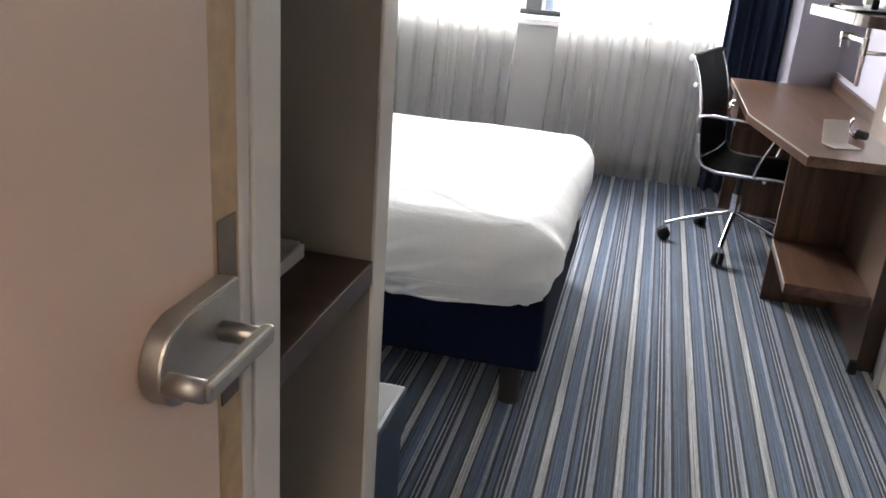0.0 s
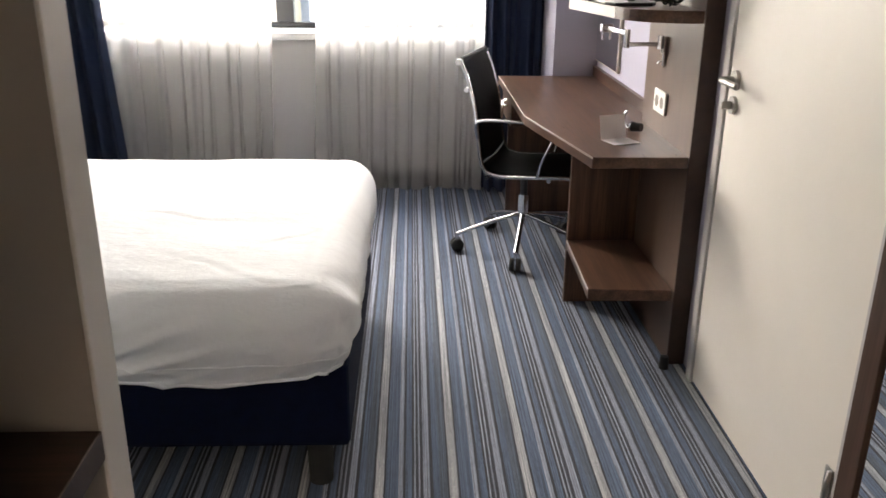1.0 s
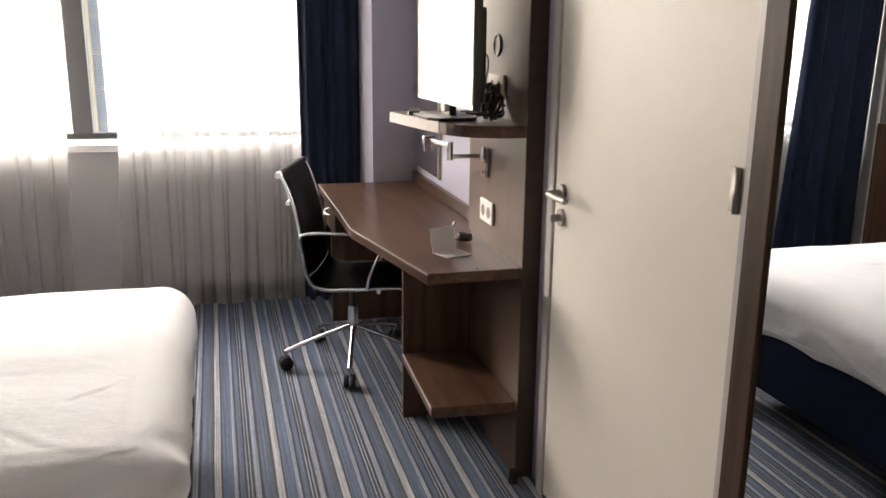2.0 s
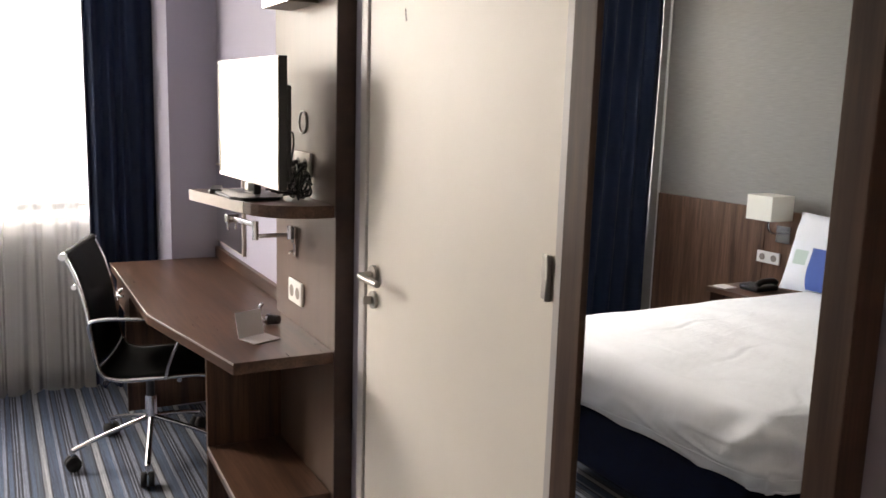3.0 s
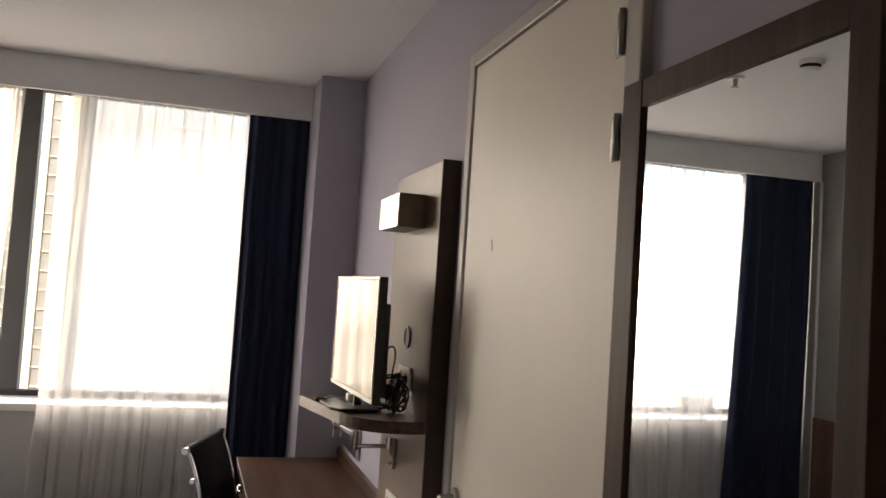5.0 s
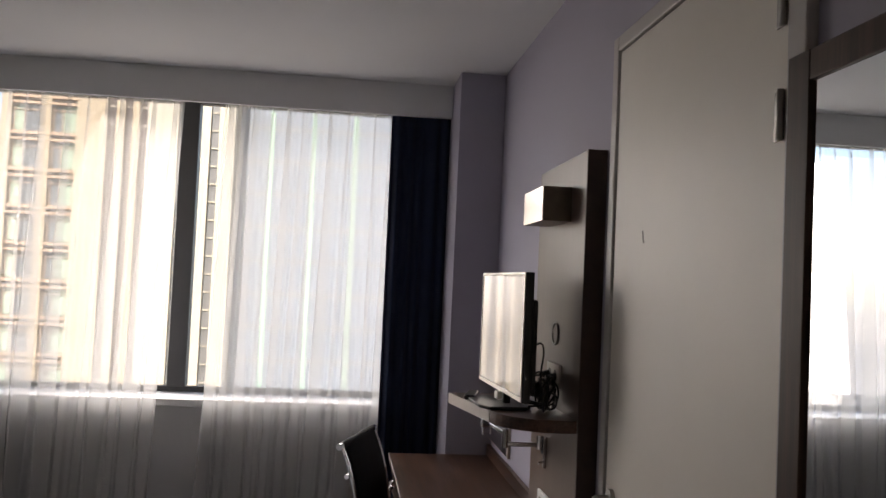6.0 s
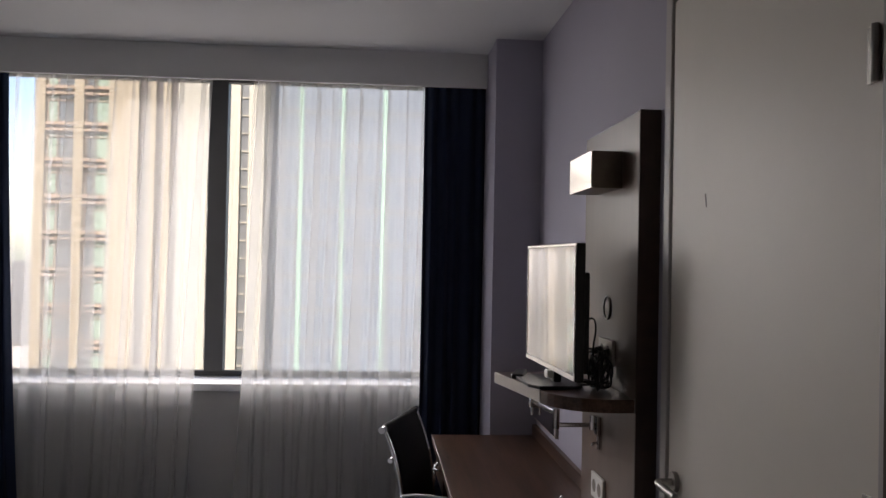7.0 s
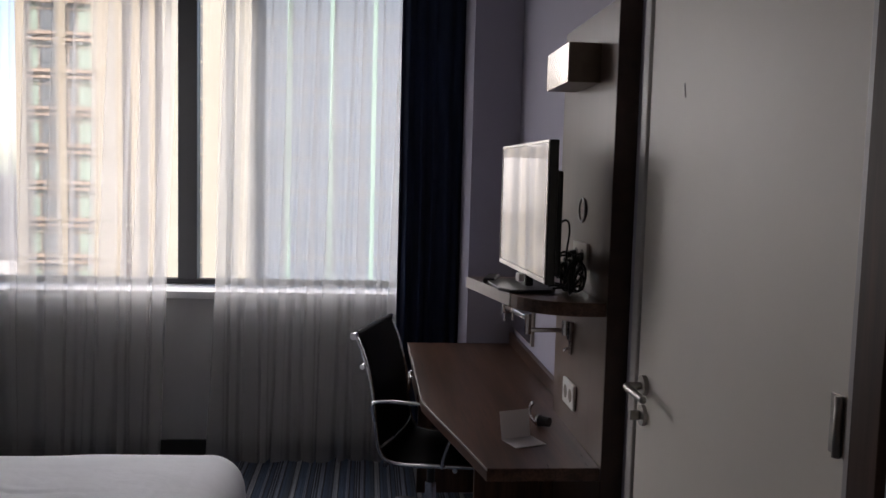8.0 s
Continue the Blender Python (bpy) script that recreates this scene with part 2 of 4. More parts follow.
def structure(name, bm, material, label="", category="", smooth=False):
    ob = obj(name, bm, material, smooth)
    BASE[ob.name] = Vector((0, 0, 0))
    return tagged(ob, label, category, kind="structure")


def box(lo, hi, bevel=0.0, bm=None, segs=2):
    bm = bm or bmesh.new()
    lo, hi = Vector(lo), Vector(hi)
    r = bmesh.ops.create_cube(bm, size=1.0)
    for v in r["verts"]:
        v.co = Vector(((lo[i] + hi[i]) / 2 + v.co[i] * (hi[i] - lo[i]) for i in range(3)))
    if bevel:
        es = list({e for v in r["verts"] for e in v.link_edges})
        bmesh.ops.bevel(bm, geom=es, offset=bevel, segments=segs, profile=0.5, affect='EDGES')
    return bm


def prism(poly, z0, z1, bevel=0.0, bm=None):
    bm = bm or bmesh.new()
    lo = [bm.verts.new((x, y, z0)) for x, y in poly]
    hi = [bm.verts.new((x, y, z1)) for x, y in poly]
    fs = [bm.faces.new(lo[::-1]), bm.faces.new(hi)]
    n = len(poly)
    for i in range(n):
        fs.append(bm.faces.new((lo[i], lo[(i + 1) % n], hi[(i + 1) % n], hi[i])))
    if bevel:
        bmesh.ops.bevel(bm, geom=list({e for f in fs for e in f.edges}), offset=bevel, segments=2, profile=0.5, affect='EDGES')
    return bm


def rod(p0, p1, r, r1=None, bm=None, seg=16):
    bm = bm or bmesh.new()
    p0, p1 = Vector(p0), Vector(p1)
    d = p1 - p0
    m = Matrix.Translation((p0 + p1) / 2) @ d.to_track_quat('Z', 'Y').to_matrix().to_4x4()
    bmesh.ops.create_cone(bm, cap_ends=True, segments=seg, radius1=r, radius2=r if r1 is None else r1, depth=d.length, matrix=m)
    return bm


def tube(points, r, seg=10, bm=None, smooth=4, flat=1.0):
    """A round bar bent along points."""
    bm = bm or bmesh.new()
    ps = [Vector(p) for p in points]
    for _ in range(smooth):
        if len(ps) < 3:
            break
        q = [ps[0]]
        for a, b in zip(ps, ps[1:]):
            q += [a.lerp(b, 0.25), a.lerp(b, 0.75)]
        ps = q + [ps[-1]]
        if len(ps) > 60:
            break
    rings, up = [], Vector((0.12, 0.31, 0.94))
    for i, p in enumerate(ps):
        d = (ps[min(i + 1, len(ps) - 1)] - ps[max(i - 1, 0)]).normalized()
        u = d.cross(up)
        u = u.normalized() if u.length > 1e-4 else d.orthogonal().normalized()
        up = u.cross(d).normalized()
        rings.append([bm.verts.new(p + r * (u * math.cos(a) + up * flat * math.sin(a))) for a in [2 * math.pi * k / seg for k in range(seg)]])
    for a, b in zip(rings, rings[1:]):
        for k in range(seg):
            bm.faces.new((a[k], a[(k + 1) % seg], b[(k + 1) % seg], b[k]))
    bm.faces.new(rings[0][::-1])
    bm.faces.new(rings[-1])
    return bm


def turned(bm, m):
    bmesh.ops.transform(bm, verts=bm.verts, matrix=m)
    return bm


# ---- room shell ----
XR, XL, YW, ZC = 1.165, -2.05, 5.55, 2.675
structure("floor", box((-2.3, -2.0, -0.25), (1.4, 5.6, 0.0)), M_carpet, "blue grey and cream striped carpet floor", "floor")
structure("ceiling", box((-2.3, -2.0, ZC), (1.4, 5.95, ZC + 0.2)), M_ceiling, "plain white painted ceiling", "ceiling")
bm = box((XR, -0.35, 0), (1.4, 2.085, ZC))
box((XR, 3.095, 0), (1.4, 5.95, ZC), bm=bm)
box((XR, 2.085, 2.318), (1.4, 3.095, ZC), bm=bm)
box((1.32, 2.085, 0), (1.4, 3.095, 2.318), bm=bm)
structure("wall_east", bm, M_wall, "lavender painted wall with a door", "wall")
structure("wall_west", box((-2.3, 1.7, 0), (XL, 5.95, ZC)), M_paperwall, "grey woven textile wallpaper behind the bed", "wall")
bm = box((-0.9, -0.35, 0), (-0.215, -0.15, ZC))
box((0.75, -0.35, 0), (1.165, -0.15, ZC), bm=bm)
box((-0.215, -0.35, 2.13), (0.75, -0.15, ZC), bm=bm)
structure("wall_south", bm, M_white, "plain white wall of the entrance", "wall")
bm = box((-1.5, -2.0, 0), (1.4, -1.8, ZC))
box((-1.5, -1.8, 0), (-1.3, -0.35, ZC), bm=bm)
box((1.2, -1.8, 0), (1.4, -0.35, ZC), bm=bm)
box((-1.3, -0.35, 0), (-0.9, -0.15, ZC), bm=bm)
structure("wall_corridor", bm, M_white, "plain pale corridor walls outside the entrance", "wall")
structure("wall_entrance", box((-0.9, -0.15, 0), (-0.235, 0.972, ZC)), M_white, "plain white wall beside the entrance door", "wall")
structure("wall_bathroom", box((-2.3, 0.972, 0), (-0.78, 1.7, ZC)), M_white, "plain white wall of the bathroom block", "wall")
WX0, WX1, WZ1 = -1.93, 1.0, 2.64
bm = box((-2.05, YW, 0), (1.165, 5.95, 0.86))
box((-2.05, YW, WZ1), (1.165, 5.95, ZC), bm=bm)
box((-2.05, YW, 0.86), (WX0, 5.95, WZ1), bm=bm)
box((WX1, YW, 0.86), (1.165, 5.95, WZ1), bm=bm)
structure("wall_north", bm, M_lowwall, "pale grey wall under a wide window", "wall")
structure("pilaster", box((0.935, 4.95, 0), (XR, YW, ZC), 0.002), M_wall, "lavender painted pillar in the corner", "pillar")
structure("pelmet", box((-2.05, 5.27, 2.497), (0.935, 5.293, ZC), 0.002), M_ceiling, "white boxed curtain pelmet under the ceiling", "pelmet")
structure("baseboard", box((-2.05, 5.53, 0), (0.935, YW, 0.085), 0.002), M_skirt, "dark grey skirting board", "baseboard")
structure("corner_trim", box((-2.05, 5.252, 0), (-2.038, 5.27, 2.497), 0.002), M_white, "white corner strip beside the wallpaper", "trim")

# ---- window ----
win = structure("window_1", box((WX0, 5.5, 0.86), (WX1, 5.84, 0.9), 0.004), M_sill, "wide window with a white sill and dark frame", "window")
part("window_frame", box((WX0, 5.8, 0.9), (WX1, 5.86, 0.93), 0.003), M_darkframe, win, "dark metal frame rail")
part("window_frame", box((WX0, 5.8, WZ1 - 0.05), (WX1, 5.86, WZ1), 0.003), M_darkframe, win, "dark metal frame rail")
part("window_frame", box((WX0, 5.8, 0.93), (WX0 + 0.05, 5.86, WZ1 - 0.05), 0.003), M_darkframe, win, "dark metal frame post")
part("window_frame", box((WX1 - 0.05, 5.8, 0.93), (WX1, 5.86, WZ1 - 0.05), 0.003), M_darkframe, win, "dark metal frame post")
part("mullion", box((-0.6, 5.78, 0.93), (-0.495, 5.87, WZ1 - 0.05), 0.004), M_darkframe, win, "dark metal mullion")
for a, b in ((WX0 + 0.05, -0.6), (-0.495, WX1 - 0.05)):
    p = part("pane", box((a, 5.825, 0.93), (b, 5.831, WZ1 - 0.05)), M_glass, win, "clear glass pane")
    p.visible_shadow = False


def hanging(x0, x1, y, z0, z1, folds, depth, slant=0.0, seed=1):
    """A curtain with soft uneven folds; slant moves the right edge's foot in x."""
    rng = random.Random(seed)
    bm = bmesh.new()
    n, rows = folds * 24, 26
    ph = [rng.uniform(-1.5, 1.5) for _ in range(folds + 3)]
    am = [rng.uniform(0.45, 1.0) for _ in range(folds + 3)]
    grid = []
    for j in range(rows + 1):
        v = j / rows
        row = []
        for i in range(n + 1):
            u = i / n
            f = u * folds
            k = int(f)
            w = f - k
            s = w * w * (3 - 2 * w)
            a = am[k] * (1 - s) + am[k + 1] * s
            p = ph[k] * (1 - s) + ph[k + 1] * s
            flare = 0.55 + 0.45 * v
            yy = y + depth * a * flare * math.sin(2 * math.pi * f + p + 0.5 * v * math.sin(3 * f))
            yy += 0.012 * noise.noise(Vector((u * 9, v * 2.0, seed)))
            right = x1 + slant * v ** 1.4
            xx = x0 + (right - x0) * (u + 0.012 * math.sin(2 * math.pi * f * 0.5 + p) * v)
            xx += 0.006 * v * noise.noise(Vector((u * folds * 0.45, v * 1.6, seed + 9)))
            row.append(bm.verts.new((xx, yy, z1 + (z0 - z1) * v + (0.006 * math.sin(2 * math.pi * f) if j == rows else 0))))
        grid.append(row)
    for a, b in zip(grid, grid[1:]):
        for i in range(n):
            bm.faces.new((a[i], a[i + 1], b[i + 1], b[i]))
    return bm


def sheer(x0, x1, y, z0, z1, slant0, slant1, pleats, seed):
    """Thin net: flat stretches between pleats, each folded over itself in three layers."""
    rng = random.Random(seed)
    looks = [(c, w, rng.uniform(-0.02, 0.02), rng.uniform(0.5, 1.3), rng.uniform(0, 6.3)) for c, w in pleats]
    bm = bmesh.new()
    rows, grid = 40, []
    for j in range(rows + 1):
        v = j / rows
        left = x0 + slant0 * v
        wide = x1 + slant1 * v - left
        line = []
        for c, w, drift, opening, ph in looks:
            h = (0.006 + (w - 0.006) * min(1.0, 0.25 + v * 1.1) * (1 + 0.3 * math.sin(5 * v * opening + ph))) / 2
            cx = left + wide * (c + drift * v * v) + 0.006 * math.sin(4 * v + ph)
            d = (0.008 + 0.014 * v) * opening
            line.append((cx, h, d))
        ps = [(left, y)]
        for q, (cx, h, d) in enumerate(line):
            ax, ay = ps[-1]
            bx, by = cx - h, y + d
            for k in range(1, 9):
                f = k / 9
                ease = f * f * (3 - 2 * f)
                ps.append((ax + (bx - ax) * f, ay + (by - ay) * ease + 0.012 * (0.4 + 0.6 * v) * math.sin(2 * math.pi * f + looks[q][4])* math.sin(math.pi * f)))
            for k in range(17):
                f = k / 16
                ps.append((cx - h * math.cos(3 * math.pi * f), y + d * math.cos(math.pi * f)))
        ax, ay = ps[-1]
        for k in range(1, 9):
            ps.append((ax + (left + wide - ax) * k / 8, ay + (y - ay) * k / 8))
        grid.append([bm.verts.new((px_, py_, z1 + (z0 - z1) * v + 0.008 * v ** 8 * math.sin(i * 0.31))) for i, (px_, py_) in enumerate(ps)])
    for a, b in zip(grid, grid[1:]):
        for i in range(len(a) - 1):
            bm.faces.new((a[i], a[i + 1], b[i + 1], b[i]))
    return bm


# place along the panel and width of each pleat
LEFT_PLEATS = [(0.06, 0.03), (0.13, 0.03), (0.19, 0.03), (0.27, 0.03), (0.345, 0.025), (0.41, 0.085), (0.52, 0.075), (0.6, 0.025), (0.675, 0.03), (0.74, 0.08), (0.815, 0.03), (0.875, 0.075), (0.96, 0.06)]
RIGHT_PLEATS = [(0.035, 0.075), (0.1, 0.03), (0.175, 0.06), (0.27, 0.025), (0.36, 0.055), (0.44, 0.02), (0.51, 0.04), (0.6, 0.055), (0.7, 0.02), (0.76, 0.05), (0.86, 0.02), (0.95, 0.06)]
for x0, x1, sl0, sl1, sd, pleats in ((-1.75, -0.51, 0.0, -0.1, 3, LEFT_PLEATS), (-0.298, 0.66, -0.05, -0.02, 8, RIGHT_PLEATS)):
    c = thing("sheer_curtain", ((x0 + x1) / 2, 5.41, 0.015), "thin white sheer curtain hanging before the window", "curtain", "sheer curtains")
    part("fabric", sheer(x0, x1, 5.41, 0.01, 2.56, sl0, sl1, pleats, sd), M_sheer, c, smooth=True)
    part("heading_tape", box((x0, 5.384, 2.525), (x1, 5.388, 2.56)), M_shade, c, "cream heading tape")
for x0, x1, sl, sd in ((0.61, 0.945, -0.0, 5), (-2.046, -1.525, 0.11, 6)):
    c = thing("blackout_curtain", ((x0 + x1) / 2, 5.36, 0.02), "heavy navy blue curtain drawn aside beside the window", "curtain", "navy curtains")
    part("fabric", hanging(x0, x1, 5.338, 0.02, 2.56, 5, 0.034, sl, sd), M_navy, c, smooth=True)

# ---- inner door in the right wall ----
d = structure("door_1", box((1.15, 2.125, 0.012), (1.195, 3.055, 2.28), 0.003), M_door, "closed smooth cream flush door in a grey frame", "door")
part("door_frame", box((1.143, 3.059, 0), (1.21, 3.105, 2.328), 0.004), M_frame, d, "pale grey metal door frame post")
part("door_frame", box((1.143, 2.06, 0), (1.21, 2.121, 2.328), 0.004), M_frame, d, "pale grey metal door frame post")
part("door_frame", box((1.143, 2.121, 2.284), (1.21, 3.059, 2.328), 0.004), M_frame, d, "pale grey metal door frame head")
for z in (0.2, 1.14, 1.875, 2.08):
    h = part("hinge", rod((1.141, 2.135, z), (1.141, 2.135, z + 0.09), 0.0065), M_steel, d, "brushed steel hinge", True)
    part("hinge_leaf", box((1.1455, 2.135, z), (1.1495, 2.165, z + 0.09), 0.001), M_steel, h)
hd = part("door_handle", rod((1.15, 2.995, 1.03), (1.138, 2.995, 1.03), 0.026, seg=28), M_steel, d, "brushed steel lever handle on a round rose")
part("lever", tube([(1.14, 2.995, 1.03), (1.11, 2.995, 1.03), (1.098, 2.99, 1.03), (1.098, 2.95, 1.029), (1.1, 2.865, 1.028)], 0.0095), M_steel, hd, smooth=True)
tt = part("thumb_turn", rod((1.15, 2.995, 0.955), (1.14, 2.995, 0.955), 0.026, seg=28), M_steel, d, "round steel lock rose with thumb turn")
part("turn_knob", box((1.112, 2.991, 0.943), (1.14, 2.999, 0.967), 0.003), M_steel, tt)
part("scuff", turned(box((1.149, -0.003, -0.016), (1.1502, 0.003, 0.016)), Matrix.Translation((0, 2.825, 1.739)) @ Matrix.Rotation(radians(-14), 4, 'X')), M_mark, d, "small chipped scuff")

# ---- tall wall mirror ----
mir = thing("wall_mirror", (1.13, 1.755, 0.02), "tall mirror in a dark walnut frame on the wall", "mirror")
part("frame_stile", box((1.11, 1.99, 0.02), (1.164, 2.055, 1.995), 0.002), M_wood_mirror, mir, "dark walnut stile")
part("frame_stile", box((1.11, 1.455, 0.02), (1.164, 1.505, 1.995), 0.002), M_wood_mirror, mir, "dark walnut stile")
part("frame_rail", box((1.111, 1.505, 1.945), (1.164, 1.99, 1.995), 0.002), M_wood_mirror, mir, "dark walnut rail")
part("frame_rail", box((1.111, 1.505, 0.02), (1.164, 1.99, 0.07), 0.002), M_wood_mirror, mir, "dark walnut rail")
part("mirror_glass", box((1.1175, 1.505, 0.07), (1.16, 1.99, 1.945)), M_mirror, mir, "clear silvered mirror glass")

# ---- desk unit ----
wp = thing("wall_panel", (1.135, 3.5, 0), "tall walnut veneer panel carrying the desk and shelf", "panel")
part("board", box((1.105, 3.2, 0), (1.164, 3.805, 2.019), 0.0015), M_panel, wp)
part("edge_band", box((1.1035, 3.192, 0), (1.1645, 3.2, 2.02), 0.001), M_edge, wp, "dark walnut edge")

desk = thing("desk", (0.9, 4.1, 0), "long walnut desk with a slanting front edge", "desk")
top = [(0.79, 3.202), (1.103, 3.202), (1.103, 3.807), (1.164, 3.807), (1.164, 4.948), (0.655, 4.948), (0.655, 3.89)]
part("desktop", prism(top, 0.709, 0.746, 0.002), M_wood_y, desk)
# thin pale strips paint the highlight along the worn front edge
part("edge_strip", prism([(0.7885, 3.2), (0.6525, 3.889), (0.655, 3.891), (0.791, 3.202)], 0.7405, 0.7465), M_alu, desk, "worn front edge with a painted highlight")
part("edge_strip", prism([(0.6525, 3.891), (0.6525, 4.948), (0.655, 4.948), (0.655, 3.891)], 0.7405, 0.7465), M_alu, desk, "worn front edge with a painted highlight")
part("upstand", box((1.142, 3.81, 0.747), (1.163, 4.946, 0.8), 0.002), M_wood_y, desk)
part("side_panel", box((0.83, 3.745, 0.0), (1.103, 3.77, 0.707), 0.0015), M_wood_z, desk)
part("side_panel", box((0.71, 4.915, 0.02), (1.143, 4.94, 0.707), 0.0015), M_wood_z, desk)
part("low_shelf", prism([(0.815, 3.235), (1.102, 3.215), (1.102, 3.743), (0.83, 3.743)], 0.232, 0.272, 0.002), M_wood_y, desk)
part("back_panel", box((1.145, 3.81, 0.1), (1.163, 4.946, 0.706), 0.001), M_wood_y, desk)
dr = part("drawer", box((0.675, 4.5, 0.57), (1.1, 4.9, 0.706), 0.002), M_wood_y, desk, "shallow walnut drawer under the top")
part("drawer_handle", tube([(0.675, 4.66, 0.645), (0.655, 4.66, 0.645), (0.655, 4.8, 0.645), (0.675, 4.8, 0.645)], 0.005, smooth=1), M_chrome, dr, "small chrome handle", True)

shelf = thing("tv_shelf", (0.95, 3.5, 1.165), "walnut wall shelf with a rounded corner", "shelf")
pts = [(1.103, 3.2)]
c0, c1, c2 = Vector((1.06, 3.2)), Vector((0.9, 3.2)), Vector((0.87, 3.36))
pts += [tuple(c0.lerp(c1, s).lerp(c1.lerp(c2, s), s)) for s in [k / 8 for k in range(9)]]
pts += [(0.79, 3.775), (1.103, 3.8)]
part("board", prism(pts, 1.167, 1.205, 0.002), M_wood_y, shelf)
part("edge_band", prism([(0.866, 3.37), (0.7875, 3.775), (0.79, 3.776), (0.8685, 3.371)], 1.168, 1.204), M_edgepale, shelf, "pale beige front edge")
part("edge_strip", prism([(0.8125, 3.233), (0.8275, 3.743), (0.83, 3.743), (0.815, 3.233)], 0.262, 0.2725), M_edgepale, desk, "pale lower shelf edge")

# ---- television and what lies round it ----
tv = thing("television", (0.95, 3.5, 1.205), "slim flat television reflecting the window, on the shelf", "television")
TV = Matrix.Translation((0.9205, 3.512, 0)) @ Matrix.Rotation(radians(2.7), 4, 'Z')
part("housing", turned(box((0.0, -0.3, 1.25), (0.026, 0.3, 1.642), 0.003), TV), M_black, tv, "black housing")
part("back_shell", turned(box((0.026, -0.285, 1.27), (0.046, 0.27, 1.56), 0.008), TV), M_black, tv)
part("screen", turned(box((-0.002, -0.291, 1.268), (0.004, 0.291, 1.633)), TV), M_screen, tv, "glossy dark screen")
part("bezel", turned(box((-0.004, -0.299, 1.253), (-0.0005, 0.299, 1.266), 0.001), TV), M_alu, tv, "pale silver lower bezel")
part("bezel", turned(box((-0.004, -0.299, 1.634), (-0.0005, 0.299, 1.641), 0.001), TV), M_alu, tv, "pale silver upper bezel")
for q in (-0.299, 0.293):
    part("bezel", turned(box((-0.004, q, 1.2665), (-0.0005, q + 0.006, 1.6335), 0.001), TV), M_alu, tv, "pale silver side bezel")
part("neck", turned(box((0.005, -0.05, 1.215), (0.03, 0.05, 1.262), 0.004), TV), M_black, tv)
part("foot", turned(prism([(-0.06, -0.14), (0.06, -0.14), (0.085, -0.1), (0.085, 0.1), (0.06, 0.14), (-0.06, 0.14), (-0.085, 0.09), (-0.085, -0.09)], 1.206, 1.216, 0.003), TV), M_black, tv, "glossy black foot")
part("foot_tip", turned(box((-0.026, -0.088, 1.232), (-0.006, -0.05, 1.257), 0.004), TV), M_plastic, tv, "pale metal tip of the foot")
solo("remote_control", turned(box((-0.02, -0.075, 1.2055), (0.02, 0.075, 1.222), 0.006), Matrix.Translation((0.855, 3.66, 0)) @ Matrix.Rotation(radians(-15), 4, 'Z')), M_black, "black television remote lying on the shelf", "remote control")
for (y0, y1, z0, z1), name, label in (((3.405, 3.565, 1.27, 1.35), "power_socket", "metal double power socket with plugs"), ((3.49, 3.63, 0.823, 0.903), "power_socket", "white double power socket")):
    k = thing(name, (1.103, (y0 + y1) / 2, z0), label, "socket", "sockets on the panel")
    metal = z0 > 1
    part("plate", box((1.094, y0, z0), (1.104, y1, z1), 0.003), M_steel if metal else M_plastic, k)
    for q in (0.28, 0.72):
        yc, zc = y0 + (y1 - y0) * q, (z0 + z1) / 2
        part("outlet", rod((1.0935, yc, zc), (1.0995, yc, zc), 0.021, seg=24), M_black if metal else M_mark, k, "round recessed outlet")
ring = thing("cable_grommet", (1.104, 3.497, 1.41), "round dark cable grommet ring in the panel", "grommet")
bm = bmesh.new()
loop = [(1.102, 3.497 + 0.035 * math.cos(a), 1.446 + 0.035 * math.sin(a)) for a in [2 * math.pi * q / 28 for q in range(29)]]
part("ring", tube(loop, 0.0035, 8, bm, smooth=0), M_steel, ring, smooth=True)
part("cap", rod((1.1025, 3.497, 1.446), (1.1045, 3.497, 1.446), 0.03, seg=28), M_panel, ring)
rng = random.Random(4)
for q in range(8):
    pts = [(1.085, 3.43 + 0.09 * (q % 2), 1.305)]
    for _ in range(5):
        pts.append((1.075 - 0.07 * rng.random(), 3.27 + 0.22 * rng.random(), 1.213 + 0.12 * rng.random()))
    pts.append((0.985, 3.34 + 0.03 * q, 1.3 if q % 2 else 1.225))
    solo("cable", tube(pts, 0.0035, 6, smooth=3), M_black, "tangled black cable behind the television", "cable", group="cables", smooth=True)
solo("cable", tube([(0.985, 3.42, 1.37), (1.03, 3.4, 1.43), (1.05, 3.42, 1.39), (1.04, 3.44, 1.31), (1.06, 3.42, 1.215)], 0.003, 6), M_black, "black cable looping behind the television", "cable", group="cables", smooth=True)
for q in range(6):
    cx, cy, r, tilt = 1.03 + 0.035 * rng.random(), 3.3 + 0.12 * rng.random(), 0.03 + 0.02 * rng.random(), 1.2 * rng.random()
    cz = 1.21 + r
    pts = [(cx + r * math.cos(a) * math.sin(tilt), cy + r * math.cos(a) * math.cos(tilt), cz + r * math.sin(a)) for a in [0.6 * q + 2 * math.pi * k / 14 for k in range(19)]]
    solo("cable", tube(pts + [(1.06, 3.46, 1.3)], 0.0034, 6, smooth=1), M_black, "coiled black cable behind the television", "cable", group="cables", smooth=True)
for yc in (3.44, 3.53):
    solo("power_plug", rod((1.094, yc, 1.31), (1.062, yc, 1.305), 0.013, 0.009), M_black, "black plug in the socket", "plug", group="plugs", smooth=False)

solo("pen", rod((0.83, 3.66, 1.2095), (0.862, 3.54, 1.2095), 0.004, 0.003, seg=10), M_plastic, "white pen lying on the shelf", "pen", smooth=True)
solo("door_stop", rod((1.085, 3.165, 0.0), (1.085, 3.165, 0.045), 0.017, 0.014, seg=20), M_rubber, "small black rubber door stop on the carpet", "door stop")

